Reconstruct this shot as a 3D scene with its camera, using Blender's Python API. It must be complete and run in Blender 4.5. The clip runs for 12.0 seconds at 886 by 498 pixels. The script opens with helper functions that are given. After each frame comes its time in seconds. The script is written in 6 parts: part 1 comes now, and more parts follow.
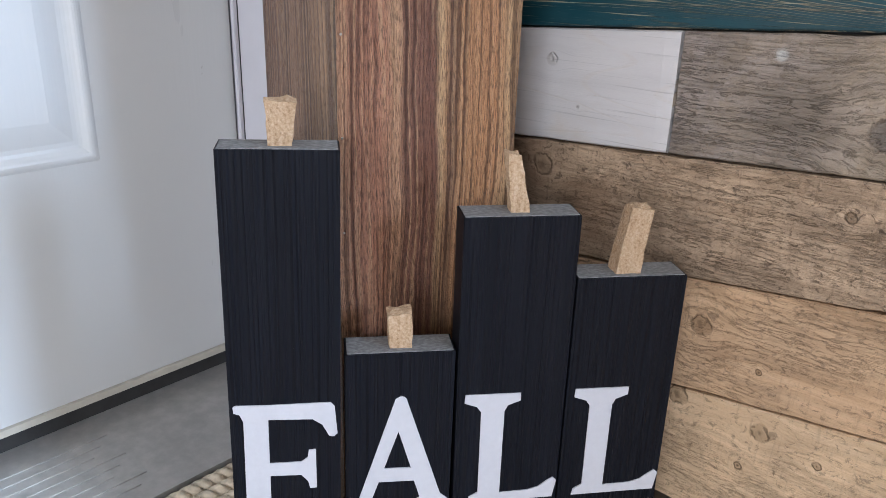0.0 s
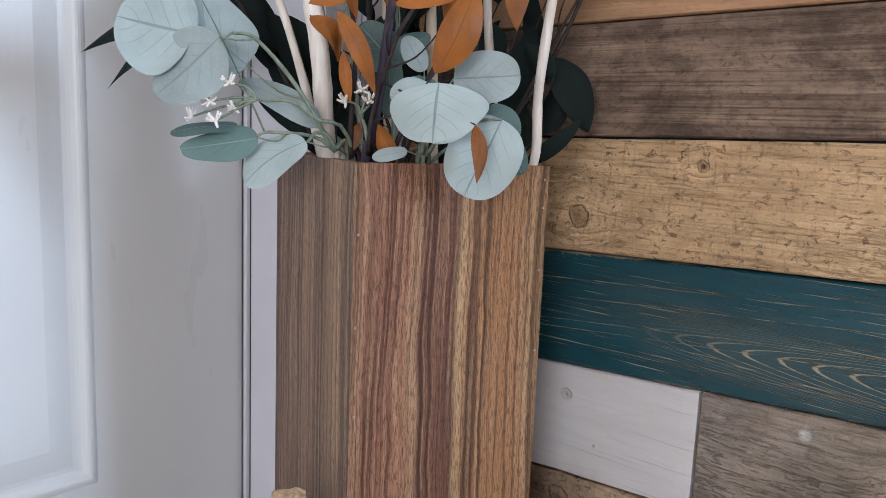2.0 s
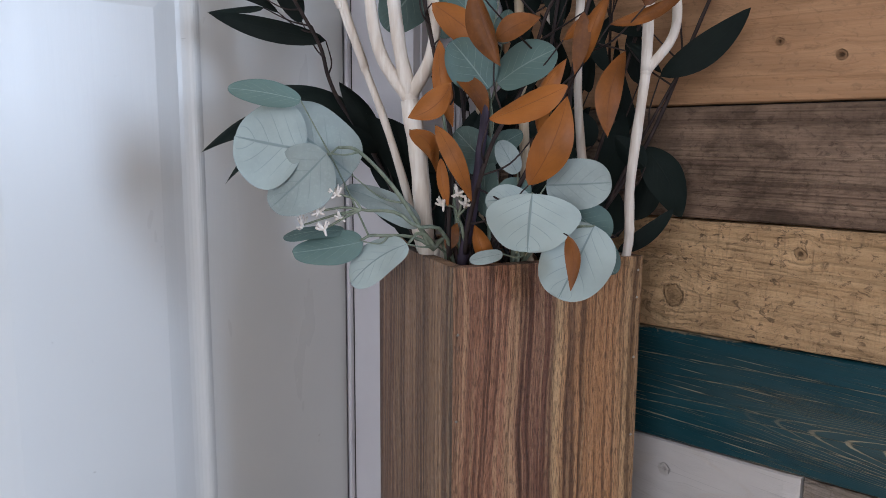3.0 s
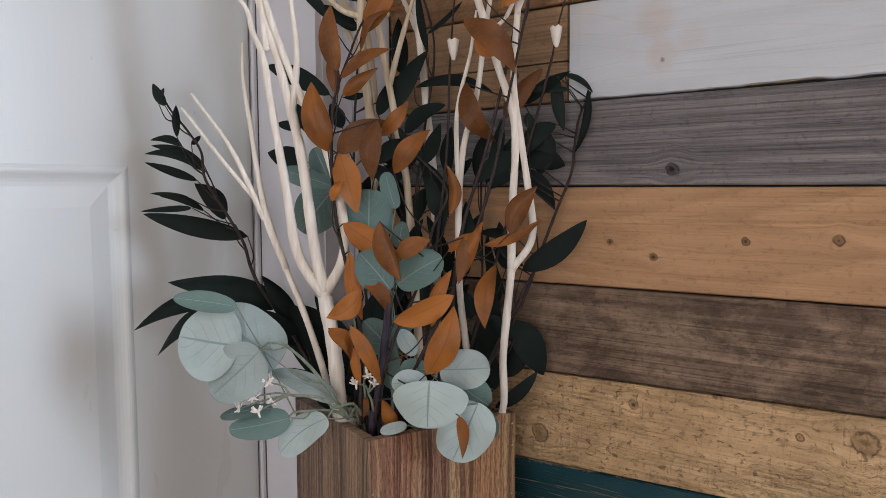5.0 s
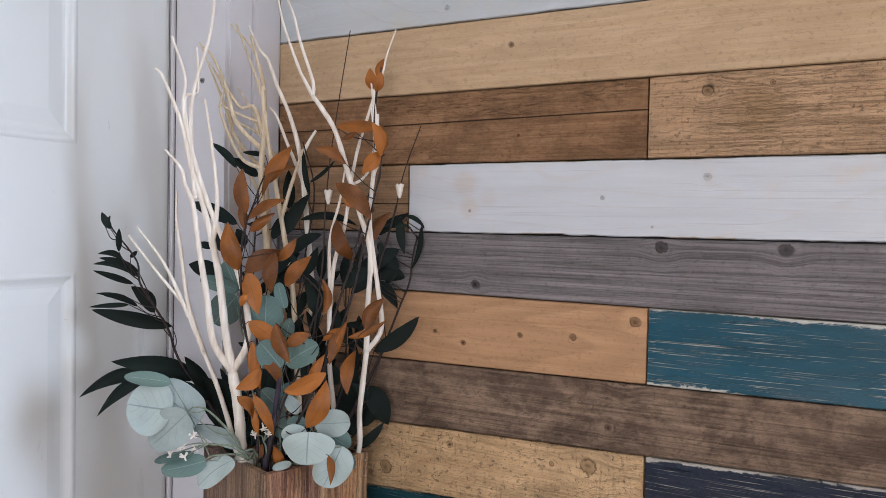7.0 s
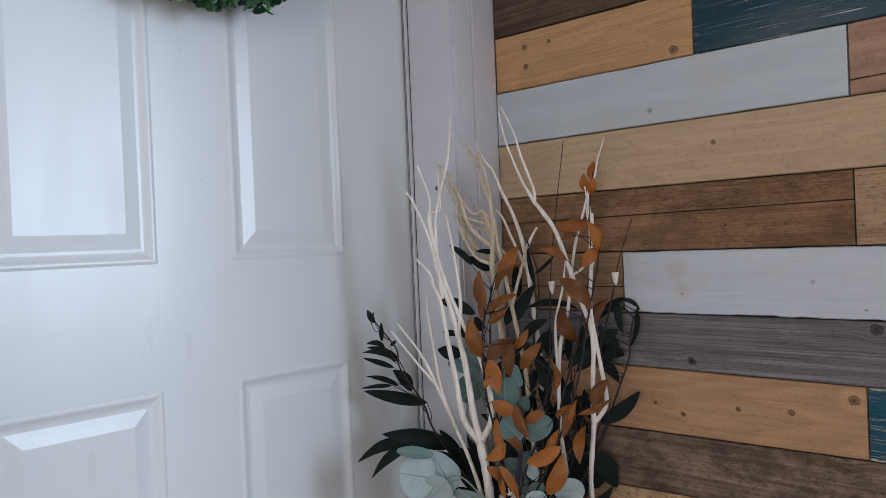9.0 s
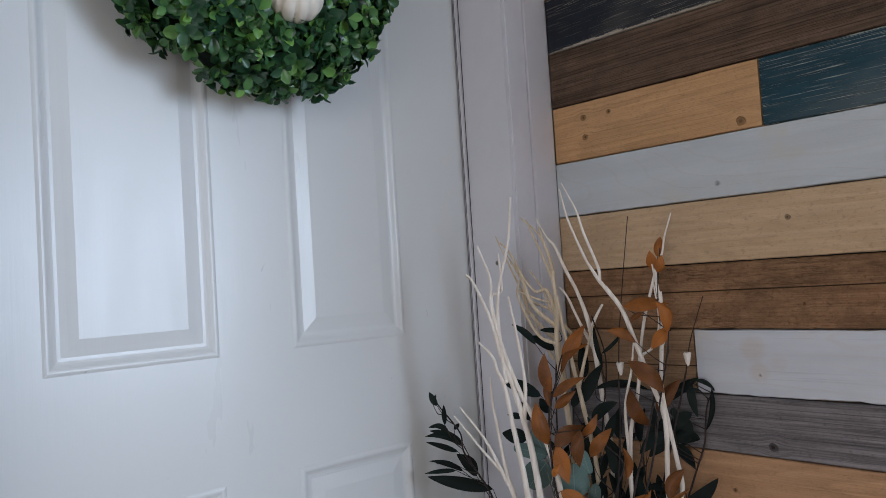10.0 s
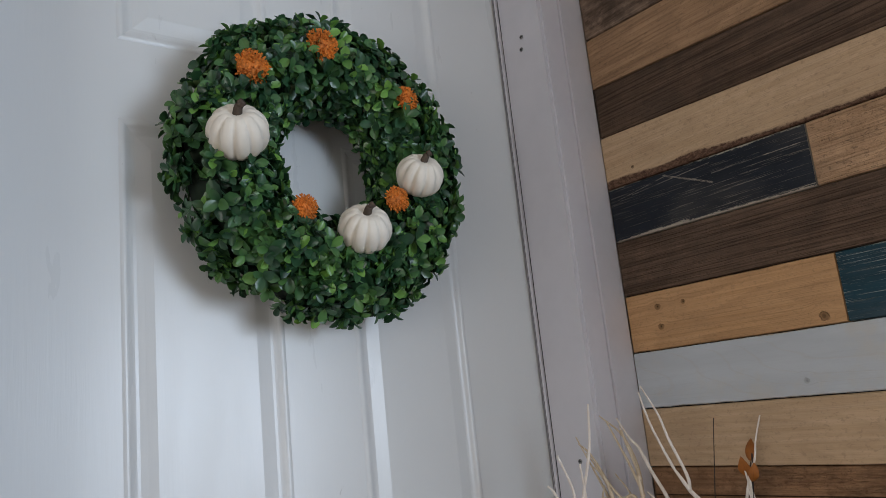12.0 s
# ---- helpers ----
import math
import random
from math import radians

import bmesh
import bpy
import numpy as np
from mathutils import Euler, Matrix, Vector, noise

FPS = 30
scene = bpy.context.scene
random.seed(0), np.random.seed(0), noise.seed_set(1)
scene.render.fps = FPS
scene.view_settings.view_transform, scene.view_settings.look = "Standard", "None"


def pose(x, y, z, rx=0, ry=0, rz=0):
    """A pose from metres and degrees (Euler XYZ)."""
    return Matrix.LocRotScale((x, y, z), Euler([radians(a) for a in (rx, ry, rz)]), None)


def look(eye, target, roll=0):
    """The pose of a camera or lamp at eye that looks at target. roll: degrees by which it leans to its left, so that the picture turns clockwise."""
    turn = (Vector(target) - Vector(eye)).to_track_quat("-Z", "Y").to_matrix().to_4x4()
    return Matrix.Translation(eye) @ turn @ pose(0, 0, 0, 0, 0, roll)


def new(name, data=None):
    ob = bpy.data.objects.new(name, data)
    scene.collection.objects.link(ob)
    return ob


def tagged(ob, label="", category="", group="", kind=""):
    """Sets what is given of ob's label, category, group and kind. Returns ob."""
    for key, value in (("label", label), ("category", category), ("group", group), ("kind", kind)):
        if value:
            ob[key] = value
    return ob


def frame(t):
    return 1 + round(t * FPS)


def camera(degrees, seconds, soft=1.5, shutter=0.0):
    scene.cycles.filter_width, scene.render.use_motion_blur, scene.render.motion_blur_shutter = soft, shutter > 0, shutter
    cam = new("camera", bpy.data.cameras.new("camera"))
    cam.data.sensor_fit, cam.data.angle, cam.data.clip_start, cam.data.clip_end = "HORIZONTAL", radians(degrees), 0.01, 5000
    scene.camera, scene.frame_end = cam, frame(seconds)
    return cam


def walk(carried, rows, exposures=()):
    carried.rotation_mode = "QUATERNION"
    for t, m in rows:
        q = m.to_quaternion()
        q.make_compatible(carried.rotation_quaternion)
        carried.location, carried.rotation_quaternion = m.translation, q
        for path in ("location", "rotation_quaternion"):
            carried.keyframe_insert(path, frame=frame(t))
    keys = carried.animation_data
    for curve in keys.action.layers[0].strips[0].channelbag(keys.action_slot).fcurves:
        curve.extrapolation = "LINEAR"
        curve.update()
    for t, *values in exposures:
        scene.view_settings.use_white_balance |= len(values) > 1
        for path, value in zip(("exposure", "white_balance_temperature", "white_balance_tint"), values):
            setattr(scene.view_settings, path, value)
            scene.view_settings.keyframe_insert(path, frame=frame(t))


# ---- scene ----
cam = camera(60.0, 12.0, soft=0.35)
PATH = [
    (0, (0.073, -0.564, 0.459), (-1.151, 0.85, -0.249), 1.8),
    (0.5, (0.059, -0.556, 0.505), (-1.187, 0.902, -0.064), 2.3),
    (0.9, (0.046, -0.552, 0.533), (-1.2, 0.944, 0.074), 2.8),
    (1, (0.043, -0.55, 0.54), (-1.203, 0.951, 0.101), 2.8),
    (1.5, (0.033, -0.542, 0.566), (-1.22, 0.981, 0.232), 2.9),
    (2, (0.03, -0.535, 0.598), (-1.28, 0.944, 0.288), 2.4),
    (2.5, (0.037, -0.533, 0.631), (-1.418, 0.803, 0.317), 1.0),
    (2.7, (0.037, -0.537, 0.643), (-1.453, 0.761, 0.339), 0.6),
    (4.5, (0.064, -0.623, 0.761), (-1.238, 0.878, 0.533), -1.4),
    (5, (0.1, -0.65, 0.778), (-1.15, 0.903, 0.621), -0.3),
    (5.5, (0.147, -0.689, 0.804), (-1.013, 0.935, 0.667), 0.2),
    (6, (0.193, -0.749, 0.824), (-0.849, 0.954, 0.713), 0.7),
    (6.5, (0.24, -0.823, 0.849), (-0.733, 0.922, 0.754), 0.9),
    (6.7, (0.256, -0.852, 0.856), (-0.697, 0.905, 0.785), 1.1),
    (8.3, (0.333, -1.011, 0.944), (-0.835, 0.612, 0.883), -1.1),
    (8.5, (0.343, -1.011, 0.953), (-0.907, 0.549, 0.901), -1.4),
    (9, (0.326, -1.029, 0.976), (-1.043, 0.429, 0.96), -2.4),
    (9.5, (0.319, -1.024, 0.998), (-1.094, 0.391, 1.034), -3.2),
    (10, (0.307, -1.016, 1.043), (-1.159, 0.341, 1.127), -3.6),
    (10.5, (0.308, -1.006, 1.078), (-1.217, 0.28, 1.212), -3.9),
    (11, (0.31, -1.002, 1.116), (-1.217, 0.275, 1.303), -4.7),
    (11.5, (0.317, -1.002, 1.154), (-1.233, 0.24, 1.391), -5.3),
    (12, (0.332, -1.012, 1.165), (-1.217, 0.184, 1.578), -6.0),
]
EXPOSURE = [(0, 0.1, 5520, 10), (0.5, 0.05, 5570, 10), (1, 0.17, 5750, 11), (1.6, 0.15, 5700, 11), (2.5, -0.54, 5610, 12), (4.5, -0.63, 6110, 12), (5.5, -0.43, 6160, 12),
            (6.5, -0.23, 5960, 12), (8.5, -0.87, 5770, 10), (9.5, -1.07, 5720, 10), (10.5, -1.17, 5870, 10), (11.5, -1.21, 5920, 10), (12, -1.25, 6070, 10)]
walk(cam, [(t, look(eye, target, roll)) for t, eye, target, roll in PATH], EXPOSURE)

# ---- daylight ----
world = bpy.data.worlds.new("daylight")
scene.world = world
world.use_nodes = True
sky = world.node_tree.nodes.new("ShaderNodeTexSky")
sky.sky_type, sky.sun_disc = "NISHITA", False
sky.sun_elevation, sky.sun_rotation = radians(38), radians(70)
world.node_tree.links.new(sky.outputs[0], world.node_tree.nodes["Background"].inputs[0])
world.node_tree.nodes["Background"].inputs[1].default_value = 0.1


def area_light(name, eye, target, width, height, watts, colour):
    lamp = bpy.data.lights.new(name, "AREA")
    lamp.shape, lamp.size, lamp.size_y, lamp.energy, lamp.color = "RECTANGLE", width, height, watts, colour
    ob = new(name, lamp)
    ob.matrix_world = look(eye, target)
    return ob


# side window skylight, plus an unseen fill lamp added behind for the planks
area_light("window_light_side", (3.12, 0.62, 1.28), (0, 0.2, 1.75), 1.3, 1.3, 150, (0.76, 0.87, 1.0))
area_light("window_light_back", (1.3, -3.32, 1.0), (0.3, 0, 0.75), 1.5, 1.4, 66, (1.0, 0.93, 0.86))


# ---- materials ----
class Nodes:
    """A short way to write node materials."""

    def __init__(self, name, rough=0.6, metal=0.0, spec=0.5):
        self.m = bpy.data.materials.new(name)
        self.m.use_nodes = True
        self.t = self.m.node_tree
        self.b = self.t.nodes["Principled BSDF"]
        self.put("Roughness", rough)
        self.put("Metallic", metal)
        self.put("Specular IOR Level", spec)

    def wire(self, v, socket):
        if isinstance(v, bpy.types.NodeSocket):
            self.t.links.new(v, socket)
        elif isinstance(v, (tuple, list)) and len(v) == 3 and len(socket.default_value) == 4:
            socket.default_value = (*v, 1)
        else:
            socket.default_value = v

    def put(self, name, v):
        self.wire(v, self.b.inputs[name])

    def node(self, kind, **props):
        n = self.t.nodes.new(kind)
        for k, v in props.items():
            setattr(n, k, v)
        return n

    def pos(self):
        return self.node("ShaderNodeNewGeometry").outputs["Position"]

    def obj(self):
        return self.node("ShaderNodeTexCoord").outputs["Object"]

    def uv(self):
        return self.node("ShaderNodeTexCoord").outputs["UV"]

    def rand(self):
        return self.node("ShaderNodeObjectInfo").outputs["Random"]

    def island(self):
        return self.node("ShaderNodeNewGeometry").outputs["Random Per Island"]

    def math(self, op, a, b=0.0, clamp=False):
        n = self.node("ShaderNodeMath", operation=op, use_clamp=clamp)
        self.wire(a, n.inputs[0])
        self.wire(b, n.inputs[1])
        return n.outputs[0]

    def vmath(self, op, a, b):
        n = self.node("ShaderNodeVectorMath", operation=op)
        self.wire(a, n.inputs[0])
        self.wire(b, n.inputs[1])
        return n.outputs[0]

    def split(self, v):
        n = self.node("ShaderNodeSeparateXYZ")
        self.wire(v, n.inputs[0])
        return n.outputs

    def join(self, x, y, z):
        n = self.node("ShaderNodeCombineXYZ")
        for s, v in zip(n.inputs, (x, y, z)):
            self.wire(v, s)
        return n.outputs[0]

    def noise(self, vec, scale=1.0, detail=4.0, rough=0.55, distort=0.0):
        n = self.node("ShaderNodeTexNoise")
        self.wire(vec, n.inputs["Vector"])
        for k, v in (("Scale", scale), ("Detail", detail), ("Roughness", rough), ("Distortion", distort)):
            n.inputs[k].default_value = v
        return n.outputs["Fac"]

    def step(self, v, lo, hi):
        n = self.node("ShaderNodeMapRange", interpolation_type="SMOOTHSTEP")
        self.wire(v, n.inputs["Value"])
        self.wire(lo, n.inputs["From Min"])
        self.wire(hi, n.inputs["From Max"])
        return n.outputs["Result"]

    def mix(self, f, a, b, blend="MIX"):
        n = self.node("ShaderNodeMix", data_type="RGBA", blend_type=blend)
        self.wire(f, n.inputs[0])
        self.wire(a, n.inputs[6])
        self.wire(b, n.inputs[7])
        return n.outputs[2]

    def ramp(self, f, *stops):
        n = self.node("ShaderNodeValToRGB")
        e = n.color_ramp.elements
        while len(e) < len(stops):
            e.new(0.5)
        for s, (p, c) in zip(e, stops):
            s.position, s.color = p, (*c, 1)
        self.wire(f, n.inputs[0])
        return n.outputs[0]

    def bump(self, h, strength=0.3, dist=0.002):
        n = self.node("ShaderNodeBump")
        n.inputs["Strength"].default_value, n.inputs["Distance"].default_value = strength, dist
        self.wire(h, n.inputs["Height"])
        self.put("Normal", n.outputs[0])


def plank(name, light, dark, knots=(), rough=0.75, saw=0.3, grain=0.5, stain=(0.1, 0.07, 0.05), stained=0.3, paint=None, worn=0.5, ring=9.0, figure=0.3, rim=0.3, cracks=(), lines=1.0, fibre=0.25, mottle=0.0, crackle=0.0, dashes=0.0, tint=None, scores=(), patches=(), wane=None, cathedral=None):
    """Wood with its grain along x. knots: (x, z, radius). paint: a colour over the wood, worn: how much of it is scuffed away. rim: how far its long edges are bare. cracks: (a, b) for z = a + b x. fibre: dark long lines, mottle: dark blotches, crackle: torn scales, dashes: scratches through the paint, tint: a colour that bleeds through it. scores: pale scratches (a, b, from, to, width) along z = a + b x. patches: blots (x, z, radius, colour, strength). wane: (a, b), bark below that line. cathedral: (z, upper, lower, pitch), arched growth rings that open along x about that z."""
    n = Nodes(name, rough if paint else min(0.95, rough + 0.15), 0.0, 0.3 if paint else 0.1)
    if not paint:
        light, dark = [(c[0] * 1.01, c[1] * 0.965, c[2] * (1.0 if c[0] > c[2] * 1.35 else 1.0)) for c in (light, dark)]
    off = n.math("MULTIPLY", n.rand(), 37.0)
    x, y, z = n.split(n.pos())
    across = n.split(n.uv())[1]
    zz, spot, edge = z, 0.0, 0.0
    for kx, kz, r in knots:
        dx, dz = n.math("SUBTRACT", x, kx), n.math("SUBTRACT", z, kz)
        d = n.math("SQRT", n.math("ADD", n.math("MULTIPLY", n.math("MULTIPLY", dx, dx), 0.9), n.math("MULTIPLY", dz, dz)))
        d = n.math("DIVIDE", d, r * (0.55 if paint else 0.72))
        wob = n.noise(n.join(n.math("MULTIPLY", dx, 110.0), kx * 7.0, n.math("MULTIPLY", dz, 110.0)), 1.0, 3.0)
        d = n.math("ADD", d, n.math("MULTIPLY", n.math("SUBTRACT", wob, 0.5), 1.5))
        near = n.math("SUBTRACT", 1.0, n.step(d, 0.4, 4.5))
        zz = n.math("ADD", zz, n.math("MULTIPLY", n.math("MULTIPLY", near, dz), -0.6))
        spot = n.math("MAXIMUM", spot, n.math("SUBTRACT", 1.0, n.step(d, 0.6, 1.2)))
        hem = n.math("MULTIPLY", n.step(d, 0.72, 0.9), n.math("SUBTRACT", 1.0, n.step(d, 0.92, 1.12)))
        core = n.math("MULTIPLY", n.math("SUBTRACT", 1.0, n.step(d, 0.05, 0.5)), 0.85 if r < 0.009 else 0.5)
        edge = n.math("MAXIMUM", edge, n.math("MAXIMUM", n.math("MULTIPLY", n.math("MULTIPLY", hem, 0.65), n.step(wob, 0.36, 0.52)), core))
    v = n.join(n.math("ADD", x, off), n.math("MULTIPLY", y, 0.6), n.math("ADD", zz, n.math("MULTIPLY", off, 0.13)))
    fine = n.noise(n.vmath("MULTIPLY", v, (7.0, 300.0, 760.0)), 1.0, 5.0, 0.7)
    streak = n.noise(n.vmath("MULTIPLY", v, (2.2, 90.0, 130.0)), 1.0, 4.0, 0.6)
    slow = n.noise(n.vmath("MULTIPLY", v, (1.1, 5.0, 7.5)), 1.0, 2.5, 0.45)
    saw_ring = n.math("FRACT", n.math("MULTIPLY", slow, ring * 2.2))
    rings = n.math("MULTIPLY", n.step(saw_ring, 0.1, 0.8), n.math("SUBTRACT", 1.0, n.step(saw_ring, 0.86, 1.0)))
    blot = n.noise(n.vmath("MULTIPLY", v, (11.0, 20.0, 17.0)), 1.0, 6.0, 0.65)
    cloud = n.noise(n.vmath("MULTIPLY", v, (4.0, 6.0, 9.0)), 1.0, 3.0, 0.5)
    chips = n.noise(n.vmath("MULTIPLY", v, (130.0, 60.0, 210.0)), 1.0, 4.0, 0.7, 0.8)
    sawn = n.noise(n.vmath("MULTIPLY", v, (260.0, 40.0, 34.0)), 1.0, 3.0, 0.65, 0.4)
    g = n.math("ADD", n.math("MULTIPLY", fine, 0.45), n.math("MULTIPLY", streak, 0.55))
    spread = 0.22 - 0.13 * grain
    col = n.mix(n.step(g, 0.5 - spread, 0.5 + spread), dark, light)
    col = n.mix(n.math("MULTIPLY", n.step(fine, 0.55, 0.68), 0.65 * grain), col, tuple(c * 0.5 for c in dark))
    col = n.mix(n.math("MULTIPLY", rings, figure), col, tuple(c * 0.62 for c in dark))
    col = n.mix(n.math("MULTIPLY", n.step(cloud, 0.4, 0.7), 0.35), col, n.mix(0.5, light, dark))
    col = n.mix(n.math("MULTIPLY", n.step(n.math("ADD", n.math("MULTIPLY", blot, 0.6), n.math("MULTIPLY", cloud, 0.4)), 0.45, 0.64), stained), col, stain)
    col = n.mix(n.math("MULTIPLY", n.step(chips, 0.53, 0.66), 0.17 + 0.6 * saw), col, stain)
    col = n.mix(n.math("MULTIPLY", n.step(sawn, 0.54, 0.70), 0.28 * saw), col, stain)
    tear = n.noise(n.vmath("MULTIPLY", v, (20.0, 40.0, 300.0)), 1.0, 6.0, 0.72, 0.25)
    tear = n.math("MULTIPLY", n.step(tear, 0.58, 0.68), n.step(blot, 0.36, 0.56))
    if saw > 0.4:
        lean = n.join(n.math("ADD", n.math("MULTIPLY", x, 26.0), n.math("MULTIPLY", z, -9.0)), off, n.math("MULTIPLY", z, 3.0))
        bands = n.noise(lean, 1.0, 4.0, 0.6)
        col = n.mix(n.math("MULTIPLY", n.step(bands, 0.48, 0.64), 0.3 * saw), col, tuple(c * 0.6 for c in dark))
        col = n.mix(n.math("MULTIPLY", tear, 0.06 + 0.12 * saw), col, tuple(c * 0.45 for c in dark))
        col = n.mix(n.math("MULTIPLY", n.step(cloud, 0.5, 0.68), 0.3 * saw), col, tuple(min(1, c * 1.25) for c in light))
    if mottle:
        patchy = n.noise(n.vmath("MULTIPLY", v, (15.0, 20.0, 24.0)), 1.0, 8.0, 0.72, 0.3)
        col = n.mix(n.math("MULTIPLY", n.step(patchy, 0.44, 0.60), mottle), col, stain)
        col = n.mix(n.math("MULTIPLY", n.step(patchy, 0.42, 0.32), mottle * 0.5), col, tuple(min(1, c * 1.15) for c in light))
    strand = n.noise(n.vmath("MULTIPLY", v, (3.5, 100.0, 430.0)), 1.0, 4.0, 0.65)
    if not paint:
        col = n.mix(n.math("MULTIPLY", n.step(strand, 0.52, 0.63), fibre), col, tuple(c * 0.32 for c in dark))
        col = n.mix(n.math("MULTIPLY", n.step(strand, 0.46, 0.34), fibre * 0.5), col, tuple(min(1, c * 1.2) for c in light))
    scale = 0.0
    if crackle:
        flake = n.noise(n.vmath("MULTIPLY", v, (38.0, 60.0, 260.0)), 1.0, 4.0, 0.65, 0.3)
        scale = n.math("SUBTRACT", 1.0, n.step(n.math("ABSOLUTE", n.math("SUBTRACT", flake, 0.55)), 0.004, 0.03))
        scale = n.math("MULTIPLY", scale, n.math("MULTIPLY", n.step(cloud, 0.42, 0.62), crackle))
        col = n.mix(n.math("MULTIPLY", scale, 0.4), col, tuple(c * 0.42 for c in dark))
    bare = 0.0
    if paint:
        tone = n.noise(n.vmath("MULTIPLY", v, (5.0, 9.0, 40.0)), 1.0, 5.0, 0.6)
        over = n.mix(n.step(tone, 0.3, 0.72), tuple(c * (0.93 if worn < 0.2 else 0.78) for c in paint), tuple(min(1, c * (1.04 if worn < 0.2 else 1.1)) for c in paint))
        over = n.mix(n.math("MULTIPLY", n.step(streak, 0.52, 0.66), 0.05 if worn < 0.2 else 0.25), over, tuple(c * 0.6 for c in paint))
        over = n.mix(n.math("MULTIPLY", n.step(cloud, 0.5, 0.7), 0.06 if worn < 0.2 else 0.16), over, n.mix(0.5, light, paint))
        scratch = n.noise(n.vmath("MULTIPLY", v, (2.6, 200.0, 760.0)), 1.0, 6.0, 0.72)
        patch = n.noise(n.vmath("MULTIPLY", v, (6.0, 20.0, 30.0)), 1.0, 4.0, 0.6)
        lift = n.math("ADD", n.math("MULTIPLY", scratch, 0.78), n.math("MULTIPLY", patch, 0.22))
        bare = n.step(lift, 0.675 - worn * 0.09, 0.70 - worn * 0.085)
        line = n.math("MULTIPLY", n.math("MULTIPLY", n.step(saw_ring, 0.81, 0.87), n.math("SUBTRACT", 1.0, n.step(saw_ring, 0.91, 0.96))), n.math("MULTIPLY", n.step(patch, 0.3, 0.42), n.step(scratch, 0.32, 0.45)))
        if cathedral:
            axis, upper, lower, pitch = cathedral
            dz = n.math("SUBTRACT", z, axis)
            up = n.math("GREATER_THAN", dz, 0.0)
            k = n.math("ADD", lower, n.math("MULTIPLY", up, upper - lower))
            arch = n.math("SUBTRACT", x, n.math("MULTIPLY", n.math("MULTIPLY", dz, dz), k))
            arch = n.math("ADD", arch, n.math("MULTIPLY", n.math("SUBTRACT", patch, 0.5), 0.03))
            arch = n.math("FRACT", n.math("ADD", n.math("MULTIPLY", arch, pitch), n.math("MULTIPLY", chips, 0.2)))
            line = n.math("MULTIPLY", n.step(arch, 0.72, 0.8), n.math("SUBTRACT", 1.0, n.step(arch, 0.88, 0.96)))
            line = n.math("MULTIPLY", line, n.math("MULTIPLY", n.step(scratch, 0.3, 0.48), n.math("SUBTRACT", 1.0, n.step(n.math("ABSOLUTE", dz), 0.016, 0.03))))
            line = n.math("MULTIPLY", line, n.step(x, -0.26, -0.13))
        bare = n.math("MAXIMUM", bare, n.math("MULTIPLY", line, lines))
        bare = n.math("MAXIMUM", bare, n.math("MULTIPLY", n.math("MULTIPLY", n.step(fine, 0.57, 0.72), n.step(patch, 0.4, 0.6)), 0.55 * max(0.0, worn - 0.2)))
        if tint:
            over = n.mix(n.math("MULTIPLY", n.step(n.noise(n.vmath("MULTIPLY", v, (9.0, 9.0, 11.0)), 1.0, 5.0, 0.6), 0.52, 0.66), 0.55), over, tint)
        over = n.mix(n.math("MULTIPLY", n.step(strand, 0.58, 0.68), fibre), over, tuple(c * 0.5 for c in paint))
        if dashes:
            dash = n.noise(n.vmath("MULTIPLY", v, (9.0, 100.0, 640.0)), 1.0, 4.0, 0.65)
            bare = n.math("MAXIMUM", bare, n.math("MULTIPLY", n.step(dash, 0.575, 0.64), n.math("MULTIPLY", n.step(cloud, 0.28, 0.5), dashes)))
        for a, b, x0, x1, wide in scores:
            d = n.math("ABSOLUTE", n.math("SUBTRACT", n.math("ADD", z, n.math("MULTIPLY", n.math("SUBTRACT", patch, 0.5), 0.004)), n.math("ADD", a, n.math("MULTIPLY", x, b))))
            cut = n.math("SUBTRACT", 1.0, n.step(n.math("ADD", d, n.math("MULTIPLY", n.math("SUBTRACT", chips, 0.45), wide * 2)), wide * 0.4, wide))
            span = n.math("MULTIPLY", n.math("GREATER_THAN", x, x0), n.math("LESS_THAN", x, x1))
            bare = n.math("MAXIMUM", bare, n.math("MULTIPLY", cut, n.math("MULTIPLY", span, n.math("MULTIPLY", n.step(blot, 0.38, 0.52), n.step(scratch, 0.4, 0.55)))))
        lip = n.math("MULTIPLY", n.math("ABSOLUTE", n.math("SUBTRACT", across, 0.5)), 2.0)
        lip = n.math("ADD", lip, n.math("MULTIPLY", n.math("SUBTRACT", n.math("ADD", n.math("MULTIPLY", patch, 0.7), n.math("MULTIPLY", chips, 0.3)), 0.5), 0.9))
        bare = n.math("MAXIMUM", bare, n.math("MULTIPLY", n.step(lip, 1.06 - rim * 0.2, 1.10 - rim * 0.2), 0.85))
        col = n.mix(bare, over, n.mix(0.7, col, light))
        n.put("Roughness", n.math("ADD", 0.42, n.math("MULTIPLY", bare, 0.3)))
    for px, pz, pr, tone_of, strength in patches:
        dx, dz = n.math("SUBTRACT", x, px), n.math("SUBTRACT", z, pz)
        d = n.math("SQRT", n.math("ADD", n.math("MULTIPLY", dx, dx), n.math("MULTIPLY", dz, dz)))
        d = n.math("ADD", d, n.math("MULTIPLY", n.math("SUBTRACT", n.math("ADD", n.math("MULTIPLY", blot, 0.7), n.math("MULTIPLY", chips, 0.3)), 0.5), pr * 2.2))
        col = n.mix(n.math("MULTIPLY", n.math("SUBTRACT", 1.0, n.step(d, pr * 0.4, pr * 1.5)), strength), col, n.mix(n.step(fine, 0.35, 0.65), tuple(c * 0.8 for c in tone_of), tone_of))
